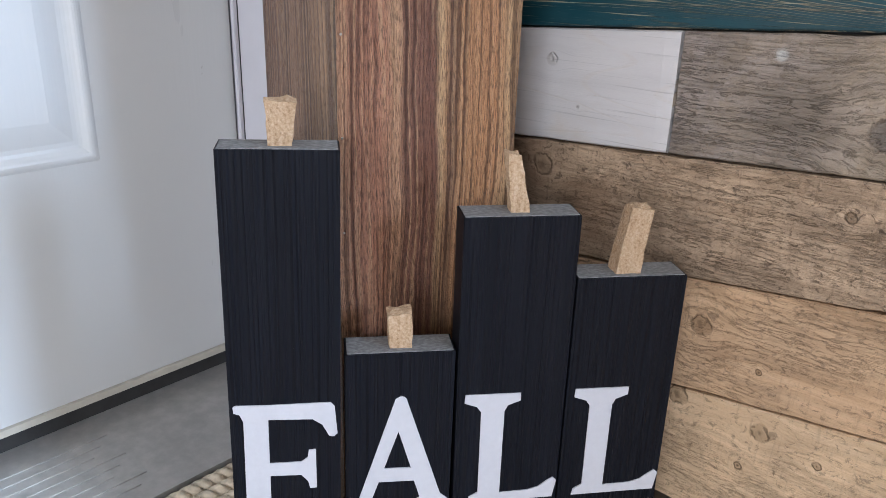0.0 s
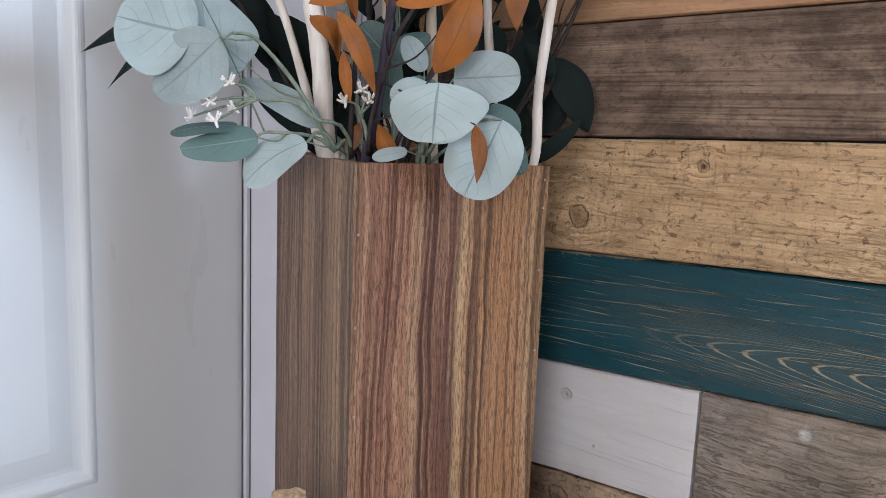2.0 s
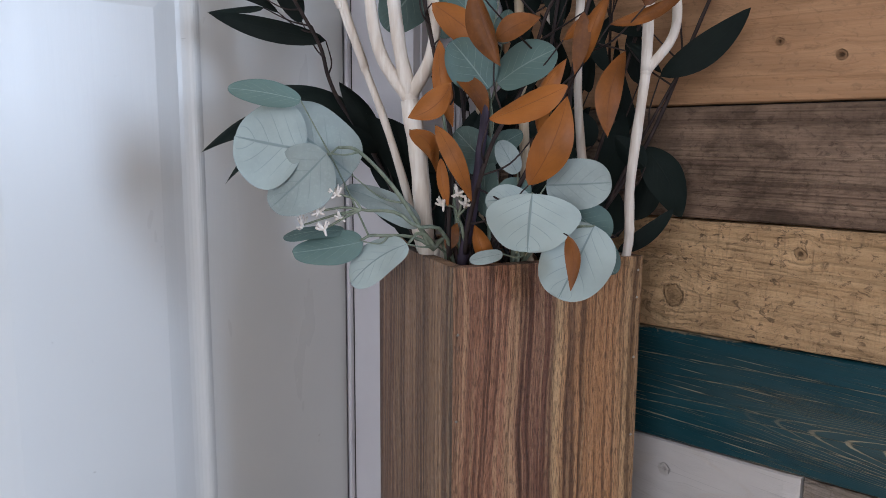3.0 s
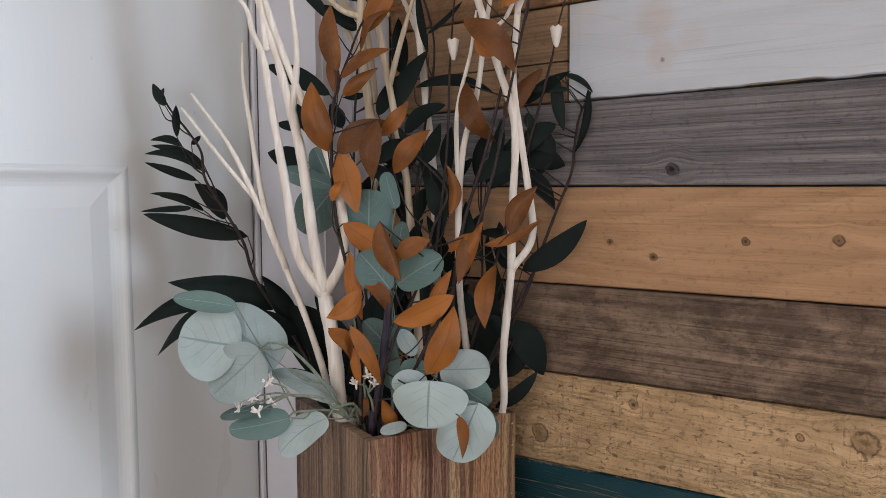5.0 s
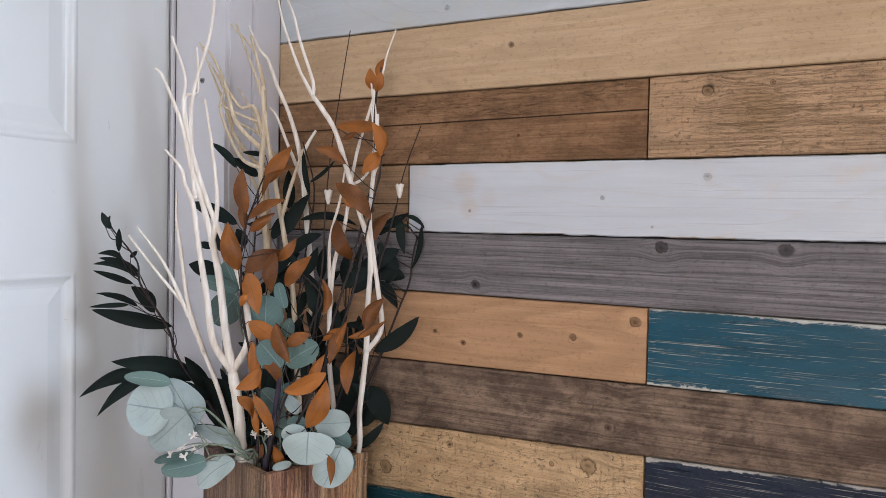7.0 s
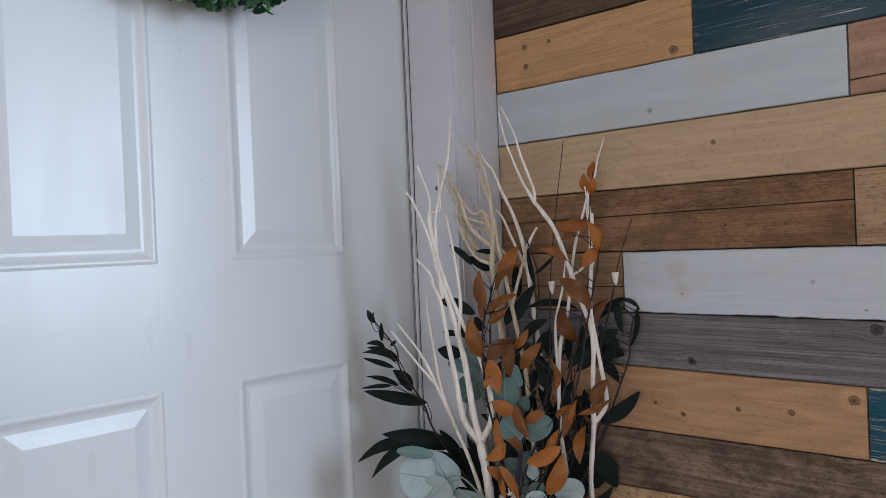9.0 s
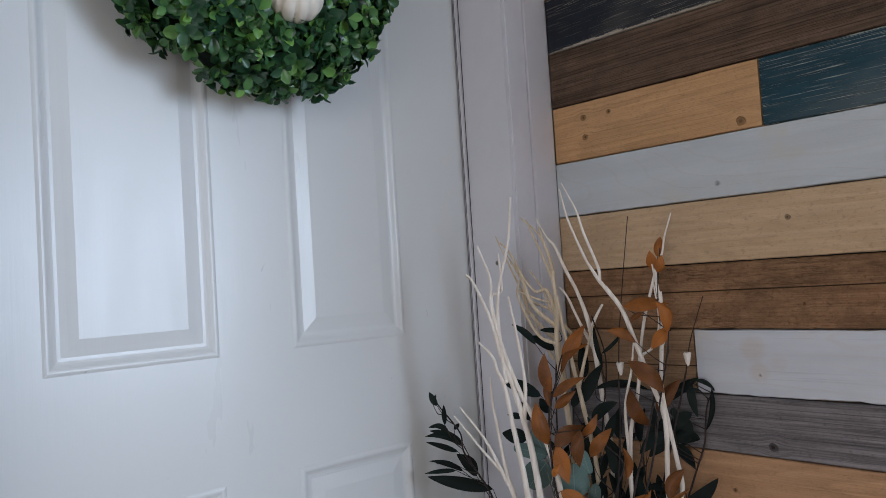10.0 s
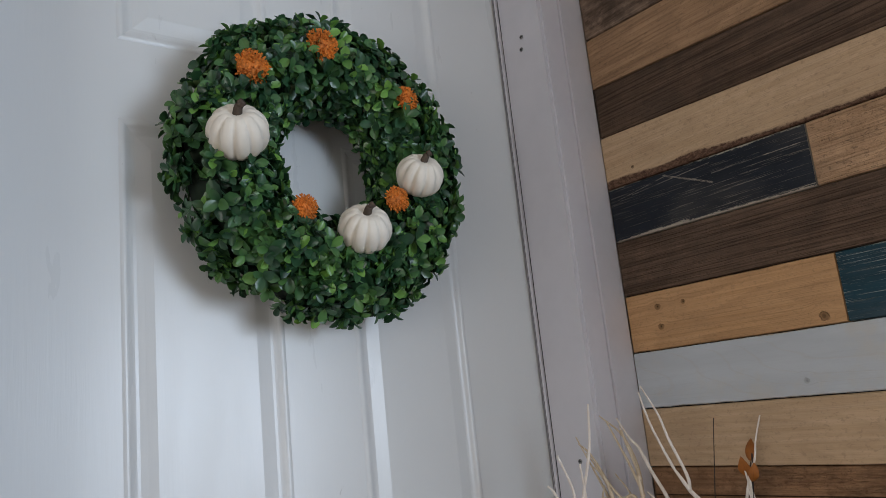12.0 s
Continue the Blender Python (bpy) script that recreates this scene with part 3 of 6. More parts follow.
WOODS = {
    "pale_tan": plank("pale_tan_plank", (0.78, 0.61, 0.385), (0.60, 0.44, 0.255), ((-0.075, 0.112, 0.010), (-0.146, 0.118, 0.012), (-0.03, 0.103, 0.005), (-0.087, 0.075, 0.005)), saw=0.6, grain=0.25, crackle=0.25, fibre=0.08),
    "warm_tan": plank("warm_tan_plank", (0.72, 0.53, 0.32), (0.53, 0.36, 0.20), ((-0.136, 0.187, 0.012), (-0.085, 0.163, 0.004), (0.02, 0.16, 0.004)), saw=0.6, grain=0.3, crackle=0.3, fibre=0.1),
    "rough_grey_tan": plank("rough_grey_tan_plank", (0.64, 0.50, 0.33), (0.43, 0.32, 0.20), ((-0.30, 0.29, 0.014), (-0.045, 0.30, 0.006)), saw=1.0, grain=0.7, stained=0.5, crackle=0.6, mottle=0.35, fibre=0.15, figure=0.05, patches=((-0.33, 0.29, 0.04, (0.17, 0.10, 0.06), 0.6), (-0.25, 0.255, 0.03, (0.22, 0.13, 0.075), 0.55), (0.0, 0.29, 0.012, (0.16, 0.12, 0.09), 0.5))),
    "white": plank("white_plank", (0.6, 0.5, 0.38), (0.42, 0.32, 0.22), ((-0.299, 0.382, 0.009), (-0.27, 0.345, 0.003)), paint=(0.60, 0.58, 0.575), worn=0.12, lines=0.12, figure=0.1, rim=0.1, saw=0.15, rough=0.5, tint=(0.56, 0.50, 0.43), fibre=0.45),
    "weathered_grey": plank("weathered_grey_plank", (0.47, 0.42, 0.36), (0.28, 0.25, 0.21), ((-0.03, 0.36, 0.02),), saw=0.8, grain=0.8, stain=(0.25, 0.20, 0.145), stained=0.5, fibre=0.2, mottle=0.5, figure=0.03, crackle=0.5, patches=((0.19, 0.37, 0.24, (0.50, 0.385, 0.245), 0.8), (-0.111, 0.403, 0.004, (0.7, 0.68, 0.64), 0.9), (-0.095, 0.36, 0.03, (0.16, 0.13, 0.10), 0.5))),
    "teal": plank("teal_plank", (0.46, 0.40, 0.28), (0.25, 0.21, 0.15), (), paint=(0.011, 0.062, 0.082), worn=0.95, saw=0.1, ring=40, lines=0.95, dashes=1.0, fibre=0.4, cathedral=(0.451, 700.0, 380.0, 40.0), scores=((0.4729, 0.0899, -0.4, 0.1, 0.0006), (0.488, 0.075, -0.4, 0.2, 0.0005), (0.499, 0.06, -0.4, 0.0, 0.0006), (0.463, 0.08, -0.35, 0.2, 0.0005), (0.437, 0.03, -0.4, 0.1, 0.0005))),
    "rough_tan": plank("rough_tan_plank", (0.82, 0.60, 0.335), (0.64, 0.435, 0.225), ((-0.298, 0.533, 0.013), (-0.198, 0.579, 0.006), (-0.008, 0.581, 0.014), (-0.055, 0.577, 0.005)), saw=1.0, grain=0.4, crackle=0.35, fibre=0.25, mottle=0.0),
    "navy": plank("navy_plank", (0.66, 0.62, 0.56), (0.4, 0.36, 0.3), (), paint=(0.016, 0.024, 0.045), worn=1.0, rim=0.8, saw=0.9, lines=0.0, dashes=0.8),
    "dark_brown": plank("dark_brown_plank", (0.37, 0.275, 0.19), (0.215, 0.152, 0.107), ((0.015, 0.632, 0.005), (0.03, 0.69, 0.010)), saw=0.5, grain=0.7, stain=(0.05, 0.036, 0.028), stained=0.75, mottle=0.6, fibre=0.3),
    "orange_tan": plank("orange_tan_plank", (0.63, 0.40, 0.22), (0.50, 0.30, 0.155), ((-0.182, 0.716, 0.005), (-0.032, 0.736, 0.006), (-0.102, 0.733, 0.005), (0.043, 0.76, 0.009), (-0.225, 0.728, 0.004)), saw=0.1, grain=0.3, rough=0.55, stained=0.1, fibre=0.12),
    "bright_teal": plank("bright_teal_plank", (0.74, 0.72, 0.66), (0.5, 0.46, 0.38), (), paint=(0.008, 0.078, 0.125), worn=1.0, rim=0.75, saw=0.1, lines=0.0, dashes=0.9, ring=70),
    "dark_grey": plank("dark_grey_plank", (0.31, 0.295, 0.29), (0.145, 0.137, 0.136), ((-0.166, 0.794, 0.008), (0.071, 0.849, 0.010), (0.203, 0.851, 0.010)), saw=0.3, grain=0.9, stain=(0.07, 0.066, 0.066), ring=60, figure=0.04, fibre=0.3),
    "short_tan": plank("short_tan_plank", (0.48, 0.32, 0.18), (0.33, 0.21, 0.115), ((-0.33, 0.89, 0.006),), saw=0.3, cracks=((0.898, 0.0),), fibre=0.25),
    "bright_white": plank("bright_white_plank", (0.62, 0.5, 0.36), (0.5, 0.38, 0.25), ((-0.177, 0.889, 0.004), (0.0, 0.906, 0.005), (0.12, 0.93, 0.008), (0.06, 0.872, 0.003)), paint=(0.60, 0.62, 0.67), worn=0.16, lines=0.12, saw=0.1, rough=0.5, tint=(0.62, 0.57, 0.53), fibre=0.3, patches=((-0.185, 0.925, 0.016, (0.62, 0.47, 0.35), 0.34), (-0.178, 0.895, 0.013, (0.62, 0.48, 0.36), 0.34), (-0.15, 0.905, 0.012, (0.62, 0.50, 0.39), 0.2))),
    "brown": plank("brown_plank", (0.45, 0.275, 0.145), (0.25, 0.14, 0.07), ((-0.11, 0.985, 0.003),), cracks=((1.008, 0.01),), saw=0.6, grain=0.6, stain=(0.12, 0.07, 0.04), stained=0.5, fibre=0.12, mottle=0.4, crackle=0.3, figure=0.05),
    "knotty_tan": plank("knotty_tan_plank", (0.62, 0.43, 0.255), (0.46, 0.30, 0.165), ((0.118, 1.026, 0.009), (0.185, 1.03, 0.004), (0.02, 1.44, 0.006)), saw=0.7, grain=0.4, fibre=0.3, crackle=0.3, patches=((0.17, 1.0, 0.028, (0.33, 0.205, 0.105), 0.6), (0.12, 1.028, 0.005, (0.05, 0.03, 0.02), 0.9))),
    "pale_pine": plank("pale_pine_plank", (0.66, 0.50, 0.315), (0.53, 0.385, 0.22), ((-0.122, 1.099, 0.005),), saw=0.1, grain=0.35, rough=0.55, stained=0.12, ring=14, fibre=0.05, figure=0.18),
    "waney_pine": plank("waney_pine_plank", (0.66, 0.50, 0.315), (0.53, 0.385, 0.22), ((-0.44, 1.53, 0.004),), saw=0.15, grain=0.35, rough=0.55, stained=0.12, ring=20, fibre=0.12, figure=0.15, wane=(1.506, -0.017)),
    "blue_white": plank("blue_white_plank", (0.5, 0.42, 0.33), (0.34, 0.27, 0.2), ((-0.215, 1.156, 0.007),), paint=(0.50, 0.53, 0.56), worn=0.1, lines=0.12, saw=0.1, rough=0.5, tint=(0.52, 0.50, 0.46), fibre=0.15),
    "pink_tan": plank("pink_tan_plank", (0.56, 0.365, 0.25), (0.40, 0.245, 0.16), ((0.145, 1.147, 0.013),), saw=0.3, grain=0.3, fibre=0.12, figure=0.12, cracks=((1.152, 0.03),)),
    "honey": plank("honey_plank", (0.63, 0.40, 0.20), (0.50, 0.30, 0.135), ((-0.436, 1.262, 0.007), (-0.388, 1.294, 0.005), (-0.437, 1.294, 0.007), (-0.175, 1.237, 0.009)), saw=0.1, grain=0.3, rough=0.55, stained=0.12, fibre=0.15),
    "petrol": plank("petrol_plank", (0.66, 0.66, 0.6), (0.4, 0.4, 0.34), (), paint=(0.010, 0.046, 0.068), worn=1.0, saw=0.1, lines=0.0, dashes=1.0, ring=70),
    "smoky": plank("smoky_plank", (0.19, 0.132, 0.088), (0.08, 0.053, 0.035), (), saw=0.5, grain=0.8, stain=(0.06, 0.045, 0.035), fibre=0.4, mottle=0.35, figure=0.1),
    "black": plank("black_plank", (0.5, 0.44, 0.36), (0.25, 0.2, 0.15), (), paint=(0.012, 0.016, 0.024), worn=0.55, rim=0.75, saw=0.15, lines=0.0, dashes=0.5, scores=((1.5411, 0.1212, -0.48, -0.38, 0.0009), (1.472, -0.0067, -0.3, -0.148, 0.001), (1.4136, 0.0037, -0.43, -0.15, 0.0011), (1.405, -0.0103, -0.485, -0.19, 0.0016), (1.3299, -0.4344, -0.385, -0.3, 0.0022), (1.5058, 0.0486, -0.45, -0.3, 0.0008), (1.4594, -0.0174, -0.27, -0.147, 0.0009))),
}

# ---- helpers for things ----


def mesh_of(bm, name, material, smooth=False, bevel=0.0, seg=2):
    if bevel:
        es = [e for e in bm.edges if len(e.link_faces) == 2 and e.calc_face_angle(0) > 0.6]
        bmesh.ops.bevel(bm, geom=es, offset=bevel, segments=seg, affect="EDGES", profile=0.6)
    bmesh.ops.recalc_face_normals(bm, faces=bm.faces)
    me = bpy.data.meshes.new(name)
    bm.to_mesh(me)
    bm.free()
    for mt in material if isinstance(material, (list, tuple)) else (material,):
        me.materials.append(mt)
    for p in me.polygons:
        p.use_smooth = smooth
    return me


def part(name, bm, material, parent=None, label="", smooth=False, bevel=0.0, seg=2):
    ob = new(name, mesh_of(bm, name, material, smooth, bevel, seg))
    ob.parent = parent
    if label:
        ob["label"] = label
    return ob


def box(x0, x1, y0, y1, z0, z1, bm=None):
    bm = bm or bmesh.new()
    v = [bm.verts.new((x, y, z)) for z in (z0, z1) for y in (y0, y1) for x in (x0, x1)]
    for q in ((0, 2, 3, 1), (4, 5, 7, 6), (0, 1, 5, 4), (2, 6, 7, 3), (0, 4, 6, 2), (1, 3, 7, 5)):
        bm.faces.new([v[i] for i in q])
    return bm


def structure(name, bm, material, label, category, bevel=0.0):
    return tagged(part(name, bm, material, None, bevel=bevel), label, category, kind="structure")


def empty(name, x, y, z, turn=0.0):
    ob = new(name)
    ob.empty_display_size = 0.05
    ob.matrix_world = pose(x, y, z, 0, 0, turn)
    return ob


def spline(points, steps=8):
    """A smooth line through the points."""
    p = [Vector(q) for q in points]
    p = [p[0] * 2 - p[1]] + p + [p[-1] * 2 - p[-2]]
    out = []
    for a, b, c, d in zip(p, p[1:], p[2:], p[3:]):
        for i in range(steps):
            t = i / steps
            out.append(0.5 * (2 * b + (c - a) * t + (2 * a - 5 * b + 4 * c - d) * t * t + (3 * b - a - 3 * c + d) * t ** 3))
    return out + [p[-2]]


def tube(bm, points, r0, r1, sides=8, steps=6, wobble=0.0, seed=0):
    line = spline(points, steps)
    rings, up = [], Vector((0.31, 0.2, 0.93))
    for i, q in enumerate(line):
        d = (line[min(i + 1, len(line) - 1)] - line[max(i - 1, 0)]).normalized()
        a = d.cross(up if abs(d.dot(up)) < 0.95 else Vector((1, 0, 0))).normalized()
        b = d.cross(a)
        f = i / (len(line) - 1)
        r = r0 + (r1 - r0) * f
        r *= 1 + wobble * noise.noise(q * 60 + Vector((seed, 0, 0)))
        rings.append([bm.verts.new(q + (a * math.cos(k * math.tau / sides) + b * math.sin(k * math.tau / sides)) * r) for k in range(sides)])
    for s, t in zip(rings, rings[1:]):
        for k in range(sides):
            bm.faces.new((s[k], s[(k + 1) % sides], t[(k + 1) % sides], t[k]))
    bm.faces.new(rings[0][::-1])
    bm.faces.new(rings[-1])
    return bm

# ---- the room ----
DOOR_X, CORNER_X, JAMB_Y, DOOR_W = -0.613, -0.506, -0.105, 0.812
DOOR_L = JAMB_Y - 0.003 - DOOR_W
structure("floor", box(-0.45, 3.3, -3.5, 1.9, -0.1, 0.0), M_FLOOR, "dull brown floor under a rope mat", "floor")
structure("ceiling", box(-0.75, 3.3, -3.5, 1.9, 2.45, 2.55), M_CEIL, "plain white ceiling", "ceiling")
structure("wall_north", box(-0.506, 0.52, 0.02, 0.14, 0.0, 2.45), M_RUBBER_SHADE, "dark backing behind the reclaimed planks", "wall")
structure("wall_west_left", box(-0.75, CORNER_X - 0.012, -3.5, DOOR_L - 0.04, 0.0, 2.45), M_WALL, "plain pale wall beside the door", "wall")
structure("wall_west_over", box(-0.75, CORNER_X - 0.012, DOOR_L - 0.04, 0.14, 2.1, 2.45), M_WALL, "plain pale wall over the door", "wall")
structure("wall_west_corner", box(-0.75, CORNER_X - 0.012, JAMB_Y + 0.03, 0.14, 0.0, 2.1), M_WALL, "plain pale wall in the corner", "wall")
structure("wall_bay", box(-0.75, 3.3, 1.78, 1.9, 0.0, 2.45), M_WALL, "plain pale wall of the next room", "wall")
structure("wall_bay_end", box(-0.506, -0.406, 0.14, 1.78, 0.0, 2.45), M_WALL, "plain pale end wall", "wall")
bm = box(3.18, 3.3, -3.5, -0.1, 0, 2.45)
box(3.18, 3.3, 1.35, 1.78, 0, 2.45, bm), box(3.18, 3.3, -0.1, 1.35, 0, 0.58, bm), box(3.18, 3.3, -0.1, 1.35, 1.98, 2.45, bm)
structure("wall_east", bm, M_WALL, "plain pale unseen wall with a lit opening", "wall")
# unseen wall, its opening added for the back fill lamp
bm = box(-0.518, 0.55, -3.5, -3.38, 0, 2.45)
box(2.05, 3.18, -3.5, -3.38, 0, 2.45, bm), box(0.55, 2.05, -3.5, -3.38, 0, 0.3, bm), box(0.55, 2.05, -3.5, -3.38, 1.9, 2.45, bm)
structure("wall_south", bm, M_WALL, "plain pale unseen wall with a lit opening", "wall")


def door_slab():
    """Six-panel face: flat rails and stiles, each panel a moulded rim round a raised field."""
    bm = bmesh.new()
    c0, c1 = DOOR_L, DOOR_L + DOOR_W
    ys = [c0, -0.771, -0.563, -0.455, -0.255, c1]
    zs = [0.047, 0.277, 0.802, 0.964, 1.565, 1.672, 1.92, 2.06]
    prof = ((0.0, 0.0), (0.002, 0.0011), (0.004, 0.0018), (0.006, 0.0018), (0.008, 0.0010), (0.010, -0.0006), (0.013, -0.0024), (0.016, -0.0034), (0.020, -0.0038), (0.028, -0.0024), (0.036, -0.0007), (0.0395, 0.0))

    def quad(y0, y1, z0, z1):
        bm.faces.new([bm.verts.new((0, y, z)) for y, z in ((y0, z0), (y1, z0), (y1, z1), (y0, z1))])

    for i in range(5):
        for j in range(7):
            y0, y1, z0, z1 = ys[i], ys[i + 1], zs[j], zs[j + 1]
            if i % 2 == 0 or j % 2 == 0:
                quad(y0, y1, z0, z1)
                continue
            last = None
            for d, h in prof:
                loop = [bm.verts.new((h * 0.8, y, z)) for y, z in ((y0 + d, z0 + d), (y1 - d, z0 + d), (y1 - d, z1 - d), (y0 + d, z1 - d))]
                if last:
                    for k in range(4):
                        bm.faces.new((last[k], last[(k + 1) % 4], loop[(k + 1) % 4], loop[k]))
                last = loop
            bm.faces.new(last)
    bmesh.ops.remove_doubles(bm, verts=bm.verts, dist=1e-5)
    rim = [e for e in bm.edges if e.is_boundary]
    side = bmesh.ops.extrude_edge_only(bm, edges=rim)["geom"]
    for v in (g for g in side if isinstance(g, bmesh.types.BMVert)):
        v.co.x -= 0.044
    return bm


door = tagged(empty("door_1", DOOR_X, DOOR_L + DOOR_W / 2, 0.0), "white six-panel steel entry door, shut, with a glossy finish", "door", kind="structure")
bm = door_slab()
bmesh.ops.translate(bm, vec=(0, -(DOOR_L + DOOR_W / 2), 0), verts=bm.verts)
slab = part("door_leaf", bm, M_DOOR, door)
# knob: a dark rose, then neck and ball, each turned about the door's normal
def turned(profile):
    bm = bmesh.new()
    loops = [[bm.verts.new((h, r * math.cos(k * math.tau / 40), r * math.sin(k * math.tau / 40))) for k in range(40)] for h, r in profile]
    for s, t in zip(loops, loops[1:]):
        for k in range(40):
            bm.faces.new((s[k], s[(k + 1) % 40], t[(k + 1) % 40], t[k]))
    bm.faces.new(loops[-1])
    bmesh.ops.translate(bm, vec=(0.0005, -0.364, 1.014), verts=bm.verts)
    return bm


part("knob_rose", turned(((0.0, 0.036), (0.003, 0.036), (0.0055, 0.033), (0.006, 0.026))), M_ROSE, door, "dark metal rose of the knob", smooth=True)
part("door_knob", turned(((0.006, 0.0255), (0.0085, 0.0245), (0.0095, 0.02), (0.014, 0.011), (0.02, 0.011), (0.024, 0.018), (0.028, 0.022), (0.033, 0.0225), (0.037, 0.018), (0.039, 0.006))), M_METAL, door, "round brushed nickel knob", smooth=True)
# the sweep under the leaf
part("door_sweep", box(-0.04, 0.004, -DOOR_W / 2, DOOR_W / 2, 0.0395, 0.0465), M_STRIP, door, "worn beige vinyl strip", bevel=0.002)
part("weather_strip", box(-0.03, -0.004, -DOOR_W / 2, DOOR_W / 2, 0.018, 0.0395), M_RUBBER_SHADE, door, "black rubber seal")

# frame: jamb, rounded stop bead, casing boards
bm = box(-0.75, CORNER_X, JAMB_Y, JAMB_Y + 0.03, 0.0, 2.1)
structure("door_jamb", bm, M_TRIM, "lavender grey painted door jamb with screws", "door frame", 0.0015)
structure("door_jamb_left", box(-0.75, CORNER_X, DOOR_L - 0.035, DOOR_L - 0.004, 0.0, 2.1), M_TRIM, "lavender grey painted door jamb", "door frame", 0.0015)
structure("door_head", box(-0.75, CORNER_X, DOOR_L - 0.004, JAMB_Y, 2.065, 2.1), M_TRIM, "lavender grey painted head of the door frame", "door frame", 0.0015)
# the gap's shade is a dark strip laid on the jamb
structure("door_gap_shade", box(DOOR_X + 0.001, DOOR_X + 0.0045, JAMB_Y - 0.0012, JAMB_Y - 0.0001, 0.03, 2.06), M_RUBBER_SHADE, "dark strip for the shade in the door edge gap", "seal")
structure("door_stop", box(DOOR_X + 0.005, DOOR_X + 0.010, JAMB_Y - 0.004, JAMB_Y - 0.0003, 0.03, 2.06), M_TRIM, "thin seal bead along the door edge", "seal", 0.001)
# backing added behind the gap so that no sky light leaks in
structure("leak_backing", box(DOOR_X - 0.07, DOOR_X - 0.012, JAMB_Y - 0.0029, JAMB_Y - 0.0002, 0.03, 2.06), M_RUBBER_SHADE, "black backing added to stop light through the door gap", "seal")
structure("dark_line_inner", box(DOOR_X + 0.0105, DOOR_X + 0.0117, JAMB_Y - 0.0006, JAMB_Y - 0.0001, 0.03, 2.06), M_RUBBER_SHADE, "dark line beside the seal bead", "seal")
structure("trim", box(CORNER_X - 0.011, CORNER_X + 0.002, JAMB_Y + 0.008, -0.056, 0.0, 2.16), M_TRIM, "flat inner casing board", "trim", 0.002)
structure("trim_outer", box(CORNER_X - 0.011, CORNER_X + 0.006, -0.054, 0.0, 0.0, 2.16), M_TRIM, "flat outer casing board", "trim", 0.002)
structure("trim_left", box(CORNER_X - 0.011, CORNER_X + 0.004, DOOR_L - 0.1, DOOR_L - 0.008, 0.0, 2.16), M_TRIM, "flat casing board", "trim", 0.002)


def screw(x, y, z):
    """Countersunk head in the jamb; a dark raised cross stands for its shaded recess."""
    bm = bmesh.new()
    bmesh.ops.create_cone(bm, cap_ends=True, segments=20, radius1=0.0042, radius2=0.0036, depth=0.0016)
    bmesh.ops.rotate(bm, cent=(0, 0, 0), matrix=Euler((radians(90), 0, 0)).to_matrix(), verts=bm.verts)
    ob = part("screw", bm, M_SCREW, None)
    ob.location = (x, y, z)
    bm = box(-0.0026, 0.0026, -0.0012, -0.0004, -0.0005, 0.0005)
    box(-0.0005, 0.0005, -0.0012, -0.0004, -0.0026, 0.0026, bm)
    part("slot_shade", bm, M_RUBBER_SHADE, ob)
    return tagged(ob, "small steel screw head in the door jamb", "screw", "screws in the jamb")


for x, z in ((-0.549, 1.067), (-0.553, 1.796), (-0.557, 1.774), (-0.549, 0.4)):
    screw(x, JAMB_Y - 0.0004, z)

# sill: sloped aluminium plate with a field of fine ribs
bm = box(-0.7, -0.468, DOOR_L + 0.002, JAMB_Y - 0.001, 0.0, 0.024)
for v in bm.verts:
    if v.co.z > 0.01 and v.co.x > -0.5:
        v.co.z = 0.014
sill = structure("door_sill", bm, M_SILL, "scuffed grey aluminium door sill with fine ribs", "door sill", 0.001)
for i in range(9):
    x = -0.585 + i * 0.0125
    top = 0.024 - (x + 0.7) / 0.232 * 0.010
    part("rib", box(x, x + 0.0075, DOOR_L + 0.01, -0.30 - 0.012 * (i % 3), top - 0.001, top + 0.0009), M_SILL, sill, bevel=0.0003, seg=1)


def rope_mat():
    """Braided rope rows: each row is a string of overlapping slanted strands."""
    bm = bmesh.new()
    for row in range(24):
        x = -0.455 + row * 0.0165
        y = -0.75 + (row % 2) * 0.006
        while y < -0.03:
            a = Vector((x - 0.007, y, 0.006))
            b = Vector((x + 0.007, y + 0.012, 0.006))
            tube(bm, [a, (a + b) / 2 + Vector((0, 0, 0.006)), b], 0.0055, 0.0055, 6, 2)
            y += 0.0115
    return bm


tagged(part("rope_mat", rope_mat(), M_ROPE, None, smooth=True), "cream braided jute rope mat beside the door sill", "mat", kind="stuff")

# ---- plank wall: each row runs between two joints z = a + b x ----
JOINTS = [(0.016, 0.02), (0.141, 0.113), (0.239, 0.103), (0.330, 0.06), (0.425, 0.057), (0.516, 0.042), (0.603, 0.024), (0.687, 0.01), (0.7785, -0.004), (0.8595, 0.0), (0.9515, 0.0), (1.0455, 0.0),
          (1.1345, -0.003), (1.2235, -0.005), (1.316, -0.008), (1.4055, -0.014), (1.4955, -0.02), (1.581, -0.037), (1.668, -0.047), (1.768, -0.035), (1.86, -0.03), (1.95, -0.02), (2.04, -0.015), (2.13, -0.01), (2.22, 0.0), (2.31, 0.0), (2.40, 0.0), (2.447, 0.0)]
